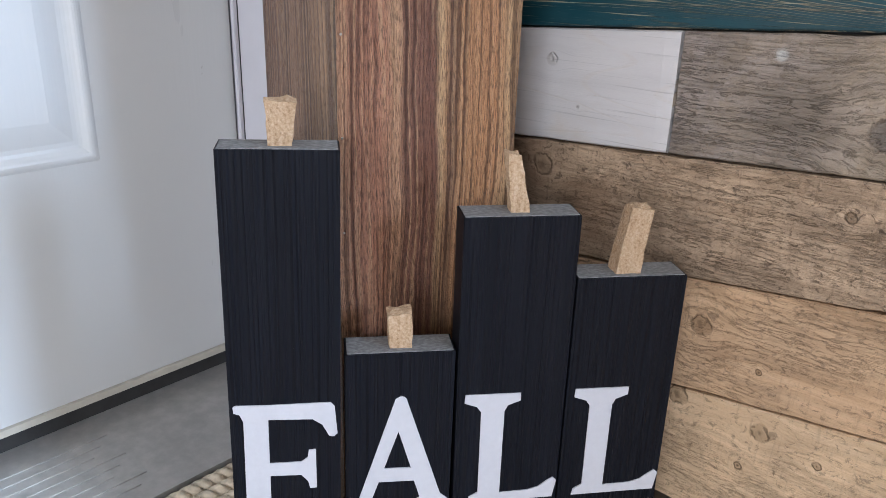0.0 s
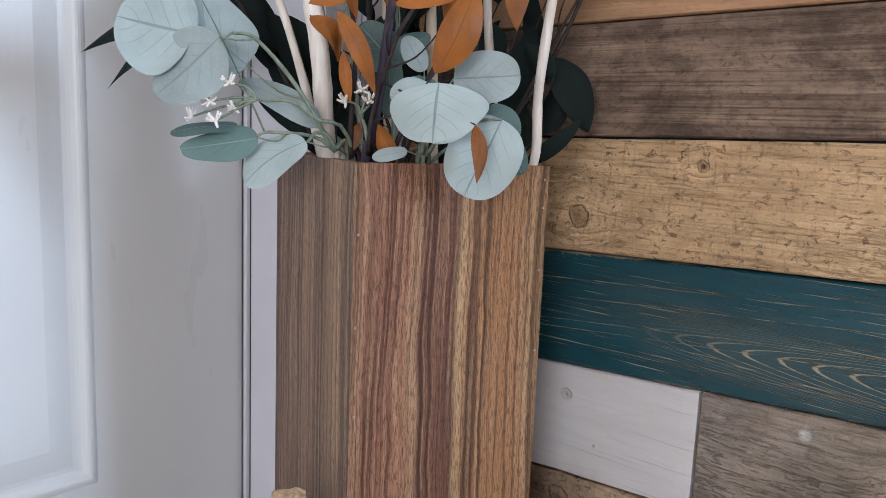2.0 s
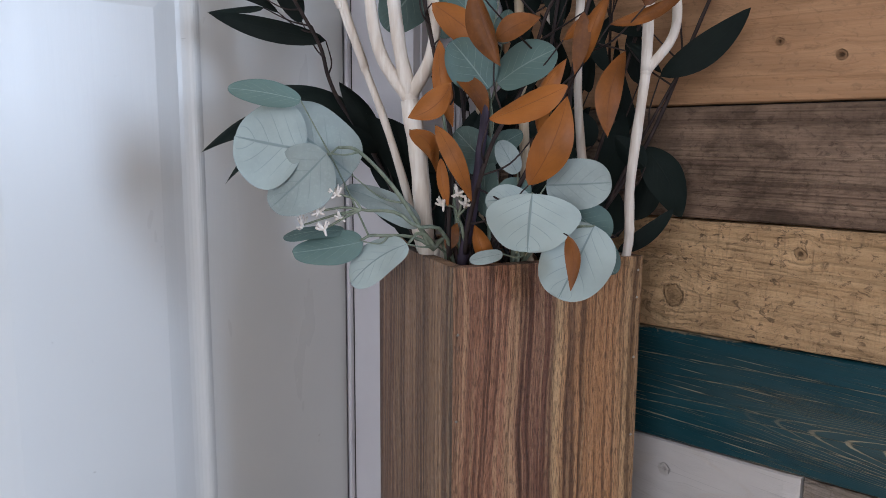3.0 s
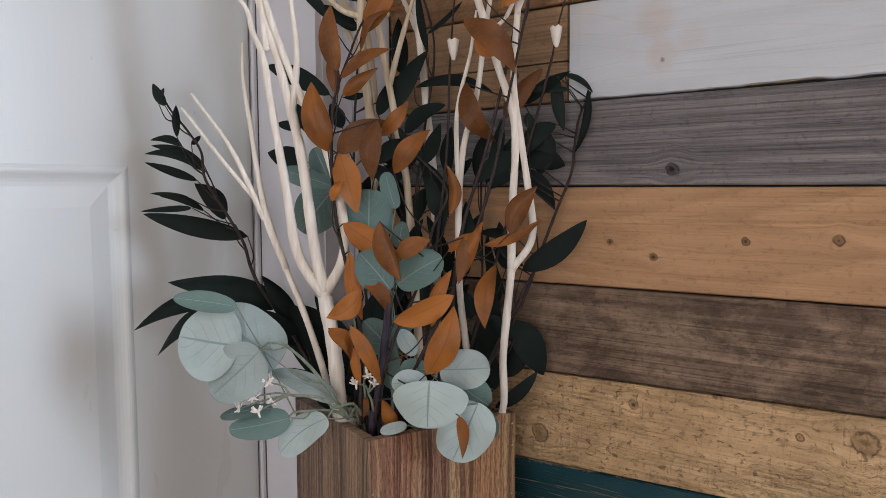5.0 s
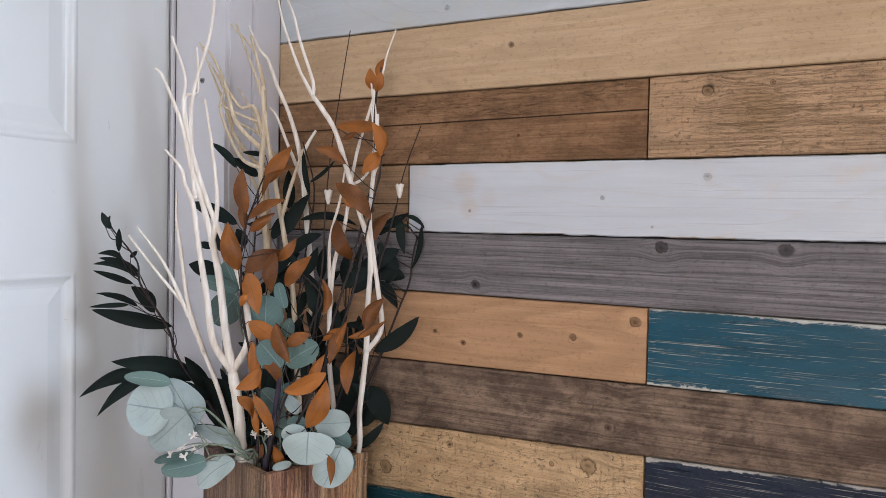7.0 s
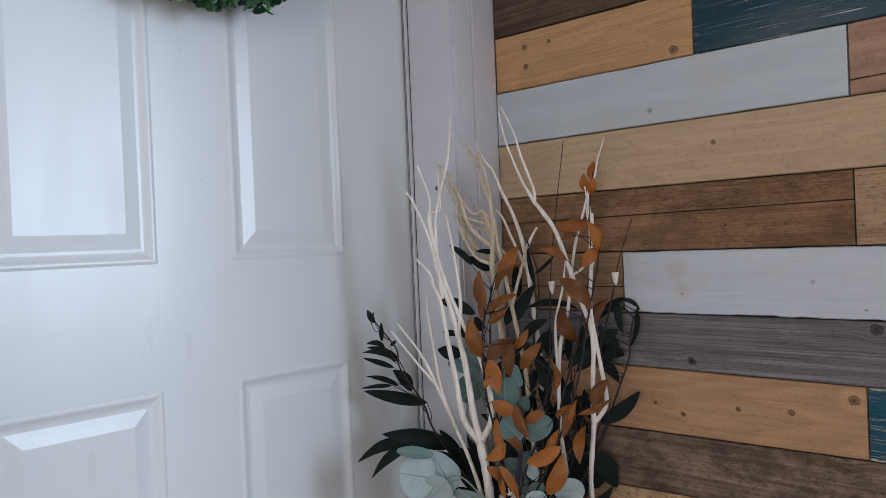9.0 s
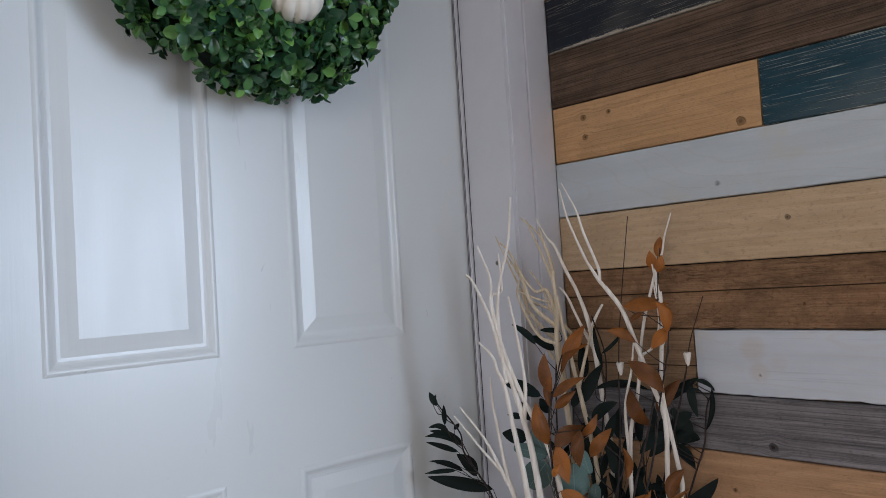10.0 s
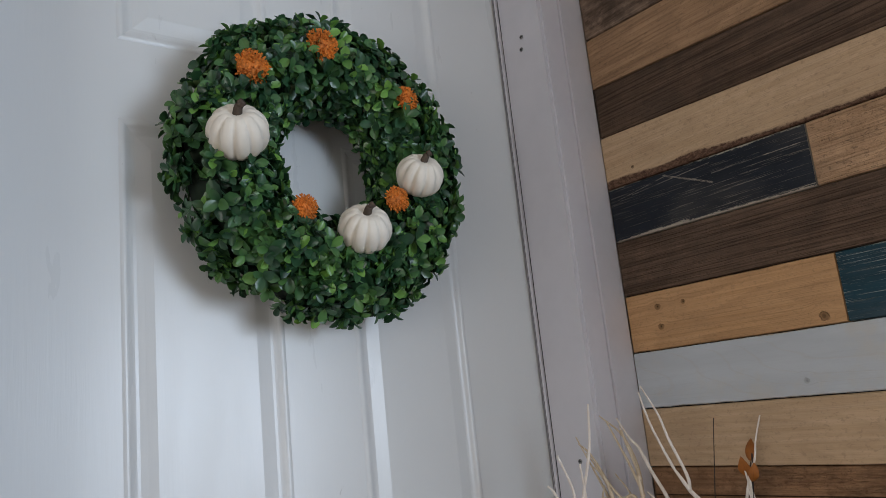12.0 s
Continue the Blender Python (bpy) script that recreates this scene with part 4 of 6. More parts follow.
COURSES = [
    [("pale_tan", 0.52)], [("warm_tan", 0.52)], [("rough_grey_tan", 0.52)], [("white", -0.1855), ("weathered_grey", 0.52)],
    [("teal", 0.52)], [("rough_tan", 0.059), ("navy", 0.52)], [("dark_brown", 0.52)], [("orange_tan", 0.058), ("bright_teal", 0.52)],
    [("dark_grey", 0.52)], [("short_tan", -0.271), ("bright_white", 0.52)], [("brown", 0.052), ("knotty_tan", 0.52)], [("pale_pine", 0.52)],
    [("blue_white", 0.051), ("pink_tan", 0.52)], [("honey", -0.146), ("petrol", 0.52)], [("smoky", 0.52)], [("black", -0.148), ("knotty_tan", 0.52)],
    [("waney_pine", 0.52)], [("smoky", 0.52)], [("short_tan", 0.52)], [("dark_brown", 0.52)], [("warm_tan", 0.52)], [("brown", 0.52)],
    [("white", 0.2), ("teal", 0.52)], [("rough_tan", 0.52)], [("dark_grey", 0.52)], [("honey", 0.52)], [("smoky", 0.52)],
]
ROUGH_EDGE = {"rough_grey_tan": 0.0035, "weathered_grey": 0.002, "pale_tan": 0.0012, "warm_tan": 0.0016, "rough_tan": 0.001, "brown": 0.0012, "knotty_tan": 0.0012, "bright_white": 0.0026, "honey": 0.0016, "blue_white": 0.001}
plank_wall = tagged(empty("wall_planks", 0.27, 0.0, 0.0), "accent wall of mixed reclaimed planks, some painted teal, navy and white", "plank wall", kind="structure")


def board(x0, x1, lower, upper, proud, rough, seed):
    """A board with its ends eased, its long edges a little wavy and its face slightly cupped."""
    bm = bmesh.new()
    n = max(10, int((x1 - x0) / 0.012))
    prof = ((0.0, 0.019), (0.0, 0.002), (0.0013, 0.0), (0.5, 0.0004), (-0.0013, 0.0), (0.0, 0.002), (0.0, 0.019))
    rings = []
    for i in range(n + 1):
        x = x0 + (x1 - x0) * i / n
        lo = lower[0] + lower[1] * x + 0.0007 + rough * max(0, noise.noise((x * 38, seed, 0.3)) + 0.25 * noise.noise((x * 170, seed, 5)))
        hi = upper[0] + upper[1] * x - 0.0007 - 0.7 * rough * max(0, noise.noise((x * 38, seed, 7.7)) + 0.25 * noise.noise((x * 170, seed, 9)))
        zs = (lo, lo, lo + 0.0013, (lo + hi) / 2, hi - 0.0013, hi, hi)
        end = 0.0015 if i in (0, n) else 0.0
        rings.append([bm.verts.new((x, -proud + y + end, z)) for (_, y), z in zip(prof, zs)])
    uv = bm.loops.layers.uv.new("across")
    vs = (0.0, 0.0, 0.03, 0.5, 0.97, 1.0, 1.0)
    for a, b in zip(rings, rings[1:]):
        for k in range(6):
            f = bm.faces.new((a[k], b[k], b[k + 1], a[k + 1]))
            for lp, t in zip(f.loops, (k, k, k + 1, k + 1)):
                lp[uv].uv = (lp.vert.co.x, vs[t])
    bm.faces.new(rings[0])
    bm.faces.new(rings[-1][::-1])
    return bm


rng = random.Random(4)
for i, course in enumerate(COURSES):
    x0 = CORNER_X + 0.007
    for kind, x1 in course:
        proud = rng.uniform(-0.001, 0.0018)
        b = part("plank", board(x0, x1 - 0.0012, JOINTS[i], JOINTS[i + 1], proud, ROUGH_EDGE.get(kind, 0.0006), i * 3.7 + x1), WOODS[kind], plank_wall)
        b.matrix_parent_inverse = plank_wall.matrix_world.inverted()
        x0 = x1 + 0.0012

from mathutils.geometry import tessellate_polygon

# ---- the tall wooden vase in the corner ----
VX, VY, VTURN, VTOP = -0.3775, -0.121, 71.0, 0.575
VHALF, VDEEP, w = 0.0745, 0.0792, 0.009
vase = tagged(empty("vase", VX, VY, 0.0, VTURN), "tall square vase of oiled streaky acacia wood holding stems", "vase")
for k in range(4):
    # four mitred boards; local x along the board
    along, out = (VHALF, VDEEP) if k % 2 == 0 else (VDEEP, VHALF)
    bm = bmesh.new()
    pts = ((-along, -out), (along, -out), (along - w, -out + w), (-along + w, -out + w))
    lo = [bm.verts.new((x, y, 0.012)) for x, y in pts]
    hi = [bm.verts.new((x, y, VTOP)) for x, y in pts]
    bm.faces.new(lo), bm.faces.new(hi)
    for a in range(4):
        bm.faces.new((lo[a], lo[(a + 1) % 4], hi[(a + 1) % 4], hi[a]))
    side = part("side_board", bm, M_VASE if k % 2 == 0 else M_VASE_OLIVE, vase, bevel=0.0012)
    side.matrix_local = pose(0, 0, 0, 0, 0, 90 * k)
for x, z in ((0.071, 0.565), (0.071, 0.545), (0.0705, 0.50), (0.071, 0.44), (-0.071, 0.53), (-0.0715, 0.47), (-0.071, 0.41), (-0.0712, 0.34), (-0.071, 0.27)):
    nail = bmesh.new()
    bmesh.ops.create_icosphere(nail, subdivisions=1, radius=0.0011, matrix=Matrix.Translation((x, -VDEEP, z)))
    part("brad", nail, M_METAL, vase, "tiny bright brad")
part("base", box(-VHALF + w, VHALF - w, -VDEEP + w, VDEEP - w, 0.012, 0.03), M_INNER, vase)

# ---- four letter blocks on the mat, with wooden stems ----
BX, BY, BTURN, BWIDE, BDEEP = -0.344, -0.305, 50.3, 0.0815, 0.028


def vinyl(strokes, base):
    """A letter cut from vinyl: each stroke an outline of (across, up) in centimetres, on the face of a block."""
    bm = bmesh.new()
    for pts in strokes:
        flat = [Vector((x * 0.01, -0.001, z * 0.01 - base)) for x, z in pts]
        lo = [bm.verts.new(q) for q in flat]
        hi = [bm.verts.new(q + Vector((0, 0.0014, 0))) for q in flat]
        for k in range(len(pts)):
            j = (k + 1) % len(pts)
            bm.faces.new((lo[k], lo[j], hi[j], hi[k]))
        for tri in tessellate_polygon([[Vector((q.x, q.z, 0)) for q in flat]]):
            bm.faces.new([lo[i] for i in tri])
            bm.faces.new([hi[i] for i in tri[::-1]])
    return bm


def stub(width, deep, height, taper, lean, seed):
    """A sawn stub of raw branch wood: rough faces, chipped top."""
    bm = bmesh.new()
    bmesh.ops.create_cube(bm, size=1.0)
    bmesh.ops.subdivide_edges(bm, edges=bm.edges[:], cuts=5, use_grid_fill=True)
    for v in bm.verts:
        t = v.co.z + 0.5
        k = 1 + (taper - 1) * t
        q = Vector((v.co.x * width * k + lean * t * height, v.co.y * deep * k, t * height))
        q += noise.noise_vector(q * 130 + Vector((seed, 0, 0))) * 0.0009 + noise.noise_vector(q * 420 + Vector((seed, 4, 0))) * 0.0005
        if t > 0.95:
            q.z += 0.003 * noise.noise(Vector((q.x * 120, q.y * 120, seed * 3.1)))
        if t < 0.01:
            q.z = -0.001
        v.co = q
    return bm


def letter_block(s, width, height, strokes, stem, label, lean=0.0):
    """A black block with a white letter on its face and a stub of raw wood on top. s: place along the row."""
    a, base = radians(BTURN), 0.013
    ob = empty("letter_block", BX + s * math.cos(a), BY + s * math.sin(a), base, BTURN)
    ob.matrix_world = ob.matrix_world @ pose(-lean * 0.006, 0, 0, 0, lean, 0)
    part("body", box(0.0005, width - 0.0005, 0, BDEEP, 0, height - base - 0.0012), M_BLACK, ob, bevel=0.003, seg=3)
    part("end_face", box(0.0018, width - 0.0018, 0.0016, BDEEP - 0.0016, height - base - 0.003, height - base - 0.0006), M_END, ob, "sanded grey end grain", bevel=0.0008, seg=1)
    part("letter", vinyl(strokes, base), M_LETTER, ob, "white serif letter")
    across, w, d, tall, taper, lean = stem
    st = part("stem", stub(w, d, tall, taper, lean, s * 90), M_STEM, ob, "stub of raw branch wood", smooth=False)
    st.location = (across, BDEEP * 0.5, height - base - 0.0008)
    return tagged(ob, label, "letter block", "blocks that spell FALL")


LETTER_F = [
    [(0.75, 15.0), (0.35, 15.15), (0.3, 15.6), (0.45, 15.75), (2.75, 15.7), (2.75, 6.5), (3.3, 6.2), (3.3, 5.7), (0.3, 5.8), (0.3, 6.2), (0.95, 6.6), (1.0, 14.4)],
    [(2.75, 15.7), (7.2, 15.75), (7.5, 15.4), (7.7, 13.1), (7.45, 12.85), (7.1, 12.9), (6.6, 13.9), (5.9, 14.4), (2.75, 14.5)],
    [(2.75, 10.75), (5.0, 10.75), (5.5, 11.1), (5.6, 11.75), (6.1, 11.8), (6.15, 8.4), (5.65, 8.35), (5.5, 9.0), (5.0, 9.6), (2.75, 9.65)],
]
LETTER_A = [
    [(4.05, 15.8), (3.7, 15.6), (1.0, 6.9), (0.1, 6.3), (0.1, 5.75), (2.7, 5.75), (2.7, 6.3), (1.95, 6.7), (2.5, 8.35), (2.9, 9.55), (3.95, 12.8), (4.25, 15.8)],
    [(4.25, 15.8), (4.5, 15.6), (7.3, 6.9), (8.0, 6.3), (8.0, 5.75), (4.9, 5.75), (4.9, 6.3), (5.7, 6.7), (5.2, 8.3), (4.95, 9.5), (3.95, 12.8)],
    [(2.5, 8.35), (5.2, 8.3), (4.95, 9.5), (2.9, 9.55)],
]
LETTER_L = [
    [(0.7, 15.55), (0.65, 14.85), (1.6, 14.5), (1.95, 14.0), (2.0, 6.7), (1.3, 6.3), (1.2, 5.75), (3.75, 5.75), (3.75, 14.0), (4.0, 14.5), (4.95, 14.85), (4.95, 15.5)],
    [(3.75, 5.75), (8.1, 5.75), (8.35, 7.3), (8.05, 7.6), (7.7, 7.4), (6.9, 6.8), (6.0, 6.55), (3.75, 6.5)],
]
TALL = "tall black painted wooden block with white letter and raw stem"
letter_block(0.0, 0.0797, 0.3445, LETTER_F, (0.041, 0.0145, 0.012, 0.029, 1.38, 0.03), TALL, 0.95)
letter_block(0.0804, 0.0808, 0.1945, LETTER_A, (0.041, 0.0165, 0.014, 0.027, 1.05, -0.03), "short black painted wooden block with white letter and raw stem", 0.4)
letter_block(0.1612, 0.0846, 0.2955, LETTER_L, (0.042, 0.0135, 0.012, 0.042, 0.72, -0.16), TALL)
letter_block(0.2465, 0.0846, 0.2475, LETTER_L, (0.040, 0.0190, 0.0165, 0.050, 0.86, 0.13), "black painted wooden block with white letter and leaning raw stem")

# ---- stems in the vase ----
ROOM_SIDE = Vector((0.58, -0.81, 0.12)).normalized()
twist = random.Random(11)


def rooted(points):
    """Carry a stem on down into the vase."""
    a = Vector(points[0])
    mid = Vector((VX, VY, 0))
    foot = mid + (Vector((a.x, a.y, 0)) - mid) * 0.35
    neck = mid + (Vector((a.x, a.y, 0)) - mid) * (0.9 if (Vector((a.x, a.y, 0)) - mid).length < 0.06 else 0.055 / (Vector((a.x, a.y, 0)) - mid).length)
    return [(foot.x, foot.y, 0.0305), (neck.x, neck.y, min(a.z - 0.02, 0.53)), *points]


def bare_branch(material, limbs):
    """A peeled branch: a trunk and its forks, each a part, swelling where they join."""
    ob = None
    for k, (pts, r0, r1) in enumerate(limbs):
        bm = bmesh.new()
        tube(bm, rooted(pts) if k == 0 else pts, r0 * (0.95 if k == 0 else 1.05), r1 * 1.1, 10, 7, 0.16, k * 3.3)
        if k:
            q = Vector(pts[0])
            bmesh.ops.create_icosphere(bm, subdivisions=2, radius=r0 * 1.12, matrix=Matrix.Translation(q))
        if ob is None:
            ob = part("bare_branch", bm, material, None, smooth=True)
        else:
            part("limb", bm, material, ob, smooth=True)
    return tagged(ob, "pale peeled bare branch with forked limbs in the vase", "branch", "bare branches in the vase")


def blade(base, tip, width, bow, shape, bend, turn, cup):
    """A leaf from base to tip: round or pointed, bowed upwards by bow, arched along its length and cupped across."""
    a, b = Vector(base), Vector(tip)
    b = b + (b - a) * (0.1 if shape == "rust" else 0.0)
    width *= {"rust": 1.0, "dark": 1.08, "round": 1.04}.get(shape, 1.0)
    axis = b - a
    size = axis.length
    ahead = axis.normalized()
    face = (ROOM_SIDE + Vector((0, 0, 0.25)) + Vector((twist.uniform(-turn, turn), twist.uniform(-turn, turn), twist.uniform(-turn, turn))))
    face = (face - ahead * face.dot(ahead)).normalized()
    side = ahead.cross(face)
    bm = bmesh.new()
    uv = bm.loops.layers.uv.new("leaf")
    nu, nv = (22, 10) if shape == "round" else (16, 6)
    wave = twist.uniform(0, 6)
    bow = bow * (1 if side.z > 0 else -1) + twist.uniform(-1, 1) * size * (0.02 if shape == "round" else 0.05)
    curl = twist.uniform(-0.5, 0.5) if shape != "round" else twist.uniform(-0.15, 0.15)
    rows = []
    for i in range(nu + 1):
        t = (1 - math.cos(math.pi * i / nu)) / 2 if shape == "round" else i / nu
        if shape == "round":
            half = width / 2 * max(0.008, math.sqrt(max(0.0, 1 - (2 * t - 1) ** 2))) ** 0.9
            half *= (1 + 0.05 * math.sin(5 * t + wave)) * (1.08 - 0.16 * t)
        else:
            half = width / 2 * max(0.02, math.sin(math.pi * min(1, t ** 0.82)) ** (0.85 if shape == "rust" else 0.75))
        row = []
        for j in range(nv + 1):
            s = 2 * j / nv - 1
            p = a + ahead * (t * size) + side * (s * half)
            p += side * (bow * 4 * t * (1 - t))
            lift = bend * size * math.sin(math.pi * t) - cup * half * s * s + 0.05 * width * math.sin(7 * t + wave) * s + curl * half * s * (2 * t - 0.7)
            row.append((bm.verts.new(p + face * lift), t, j / nv))
        rows.append(row)
    for r, q in zip(rows, rows[1:]):
        for j in range(nv):
            quad = (r[j], r[j + 1], q[j + 1], q[j])
            f = bm.faces.new([v for v, _, _ in quad])
            for lp, (_, u, w) in zip(f.loops, quad):
                lp[uv].uv = (u, w)
    return bm


LEAF = {
    "rust": (M_RUST, M_STALK, "rust", 0.2, 0.55, 0.7, 0.0016, "dried stem with rust orange pointed leaves in the vase", "dried stem"),
    "dark": (M_DARK, M_STALK, "dark", 0.08, 0.3, 0.35, 0.0016, "stem with long blackish green leaves in the vase", "leafy stem"),
    "silver": (M_SILVER, M_STALK_GREEN, "round", 0.05, 0.22, 0.16, 0.0017, "silver dollar stem with pale grey green leaves", "eucalyptus stem"),
    "deep": (M_SILVER_DEEP, M_STALK_GREEN, "round", 0.06, 0.5, 0.2, 0.0015, "silver dollar stem with deep grey green leaves", "eucalyptus stem"),
}


def leafy_stem(kind, stem, leaves):
    """A stem with a leaf, and its stalk, for each base and tip given."""
    material, bark_of, shape, bend, turn, cup, r, label, category = LEAF[kind]
    bm = bmesh.new()
    tube(bm, rooted(stem), r * 1.25, r * 0.6, 7, 6, 0.1)
    line = spline(rooted(stem), 8)
    for base, tip, width, bow in leaves:
        b, away = Vector(base), (Vector(base) - Vector(tip)).normalized()
        aim = b + away * 0.02 - Vector((0, 0, 0.022))
        near = min(line, key=lambda q: (q - aim).length)
        tube(bm, [near, near.lerp(b, 0.55) + away * 0.004 - Vector((0, 0, 0.004)), b], r * 0.5, r * 0.3, 5, 5)
    ob = part({"rust": "rust_leaf_stem", "dark": "dark_leaf_stem"}.get(kind, "eucalyptus_stem"), bm, bark_of, None, smooth=True)
    for base, tip, width, bow in leaves:
        part("leaf", blade(base, tip, width, bow, shape, bend * twist.uniform(-0.6, 1.4), turn, cup * twist.uniform(-0.4, 1.2)), material, ob, smooth=True)
    return tagged(ob, label, category, "stems in the vase")


bare_branch(M_TWIG, [
    ([(-0.385, -0.19, 0.574), (-0.39, -0.194, 0.639), (-0.396, -0.198, 0.685)], 0.0065, 0.006),
    ([(-0.396, -0.198, 0.685), (-0.415, -0.211, 0.721), (-0.422, -0.217, 0.779), (-0.43, -0.222, 0.836), (-0.436, -0.227, 0.889), (-0.444, -0.232, 0.913), (-0.448, -0.235, 0.932), (-0.463, -0.246, 0.954)], 0.0046, 0.0014),
    ([(-0.396, -0.198, 0.687), (-0.403, -0.203, 0.729), (-0.41, -0.208, 0.799), (-0.417, -0.213, 0.842), (-0.429, -0.221, 0.898), (-0.439, -0.228, 0.935), (-0.447, -0.235, 0.984), (-0.465, -0.247, 1.038), (-0.473, -0.253, 1.051)], 0.005, 0.0014),
    ([(-0.395, -0.197, 0.689), (-0.383, -0.188, 0.719), (-0.383, -0.189, 0.761), (-0.393, -0.196, 0.811), (-0.408, -0.206, 0.849), (-0.424, -0.218, 0.898), (-0.438, -0.228, 0.954), (-0.446, -0.234, 1.003), (-0.445, -0.233, 1.042), (-0.458, -0.242, 1.09)], 0.0046, 0.0013),
    ([(-0.417, -0.213, 0.842), (-0.413, -0.21, 0.893), (-0.418, -0.214, 0.955), (-0.426, -0.219, 1.016)], 0.003, 0.0014),
    ([(-0.434, -0.225, 0.898), (-0.439, -0.228, 0.96), (-0.437, -0.227, 1.022), (-0.422, -0.216, 1.093), (-0.416, -0.212, 1.155)], 0.003, 0.0014),
    ([(-0.439, -0.228, 0.954), (-0.445, -0.233, 1.015), (-0.433, -0.224, 1.025), (-0.434, -0.225, 1.077)], 0.0024, 0.0012),
])
bare_branch(M_TWIG, [
    ([(-0.396, -0.185, 0.571), (-0.407, -0.194, 0.624), (-0.421, -0.204, 0.676), (-0.442, -0.218, 0.737), (-0.452, -0.225, 0.766), (-0.476, -0.243, 0.804), (-0.505, -0.263, 0.85)], 0.0045, 0.0012),
    ([(-0.447, -0.222, 0.753), (-0.469, -0.238, 0.813), (-0.497, -0.258, 0.862)], 0.0026, 0.001),
    ([(-0.432, -0.211, 0.708), (-0.447, -0.222, 0.766), (-0.455, -0.228, 0.835), (-0.459, -0.231, 0.873), (-0.459, -0.231, 0.905)], 0.003, 0.001),
])
bare_branch(M_TWIG, [
    ([(-0.289, -0.085, 0.569), (-0.287, -0.083, 0.63), (-0.281, -0.079, 0.705)], 0.0035, 0.0034),
    ([(-0.281, -0.079, 0.705), (-0.281, -0.078, 0.758), (-0.279, -0.077, 0.832), (-0.291, -0.086, 0.885), (-0.304, -0.095, 0.937), (-0.317, -0.104, 0.986), (-0.331, -0.114, 1.014), (-0.34, -0.121, 1.029)], 0.0036, 0.0027),
    ([(-0.34, -0.121, 1.029), (-0.349, -0.127, 1.049), (-0.355, -0.132, 1.065), (-0.371, -0.143, 1.119), (-0.379, -0.148, 1.164)], 0.0026, 0.001),
    ([(-0.34, -0.121, 1.029), (-0.341, -0.121, 1.049), (-0.354, -0.131, 1.098), (-0.361, -0.136, 1.131), (-0.376, -0.146, 1.172)], 0.0026, 0.0009),
    ([(-0.281, -0.079, 0.705), (-0.266, -0.068, 0.735), (-0.27, -0.071, 0.785), (-0.276, -0.075, 0.832), (-0.28, -0.078, 0.878), (-0.277, -0.076, 0.931), (-0.274, -0.073, 0.977), (-0.274, -0.073, 1.01)], 0.0034, 0.002),
    ([(-0.277, -0.076, 0.931), (-0.27, -0.071, 0.964), (-0.278, -0.076, 1.033), (-0.269, -0.07, 1.063), (-0.265, -0.067, 1.086), (-0.256, -0.061, 1.118)], 0.0022, 0.0009),
    ([(-0.274, -0.073, 0.977), (-0.278, -0.076, 1.017), (-0.281, -0.078, 1.049)], 0.0018, 0.001),
])
bare_branch(M_TWIG, [
    ([(-0.323, -0.078, 0.555), (-0.335, -0.086, 0.694), (-0.332, -0.085, 0.804), (-0.321, -0.076, 0.865), (-0.315, -0.072, 0.919), (-0.308, -0.067, 0.967), (-0.297, -0.059, 1.014), (-0.289, -0.054, 1.048)], 0.0044, 0.0014),
    ([(-0.315, -0.072, 0.919), (-0.299, -0.061, 0.933), (-0.291, -0.055, 0.967), (-0.294, -0.057, 1.021)], 0.0022, 0.001),
    ([(-0.334, -0.086, 0.763), (-0.336, -0.087, 0.844), (-0.326, -0.08, 0.899), (-0.321, -0.077, 0.939)], 0.0026, 0.001),
])
bare_branch(M_TWIG, [
    ([(-0.374, -0.065, 0.543), (-0.378, -0.068, 0.759), (-0.384, -0.073, 0.858), (-0.393, -0.079, 0.956), (-0.405, -0.087, 1.011), (-0.419, -0.097, 1.051), (-0.429, -0.105, 1.085), (-0.438, -0.111, 1.099), (-0.45, -0.12, 1.13)], 0.0058, 0.0012),
    ([(-0.393, -0.079, 0.956), (-0.385, -0.073, 0.977), (-0.377, -0.067, 0.994)], 0.0026, 0.0018),
    ([(-0.391, -0.077, 0.928), (-0.408, -0.089, 0.976), (-0.419, -0.097, 1.01), (-0.427, -0.103, 1.023)], 0.0026, 0.001),
])
bare_branch(M_TWIG_CREAM, [
    ([(-0.407, -0.107, 0.549), (-0.412, -0.111, 0.69), (-0.416, -0.114, 0.815), (-0.425, -0.12, 0.925), (-0.422, -0.118, 0.993), (-0.425, -0.12, 1.047), (-0.423, -0.118, 1.045), (-0.437, -0.129, 1.113)], 0.0072, 0.0016),
    ([(-0.425, -0.12, 0.966), (-0.451, -0.139, 0.999), (-0.463, -0.147, 1.046), (-0.476, -0.157, 1.082), (-0.489, -0.166, 1.099)], 0.0034, 0.0009),
    ([(-0.424, -0.119, 0.987), (-0.433, -0.126, 1.02), (-0.448, -0.137, 1.02), (-0.467, -0.15, 1.055), (-0.475, -0.156, 1.064)], 0.003, 0.0009),
    ([(-0.423, -0.119, 0.939), (-0.447, -0.136, 0.955), (-0.468, -0.151, 1.012), (-0.465, -0.149, 1.038)], 0.003, 0.001),
    ([(-0.425, -0.12, 1), (-0.447, -0.136, 1.009), (-0.468, -0.151, 1.022)], 0.002, 0.001),
    ([(-0.422, -0.118, 1.021), (-0.432, -0.125, 1.061), (-0.446, -0.135, 1.106), (-0.453, -0.14, 1.128)], 0.0022, 0.0008),
])
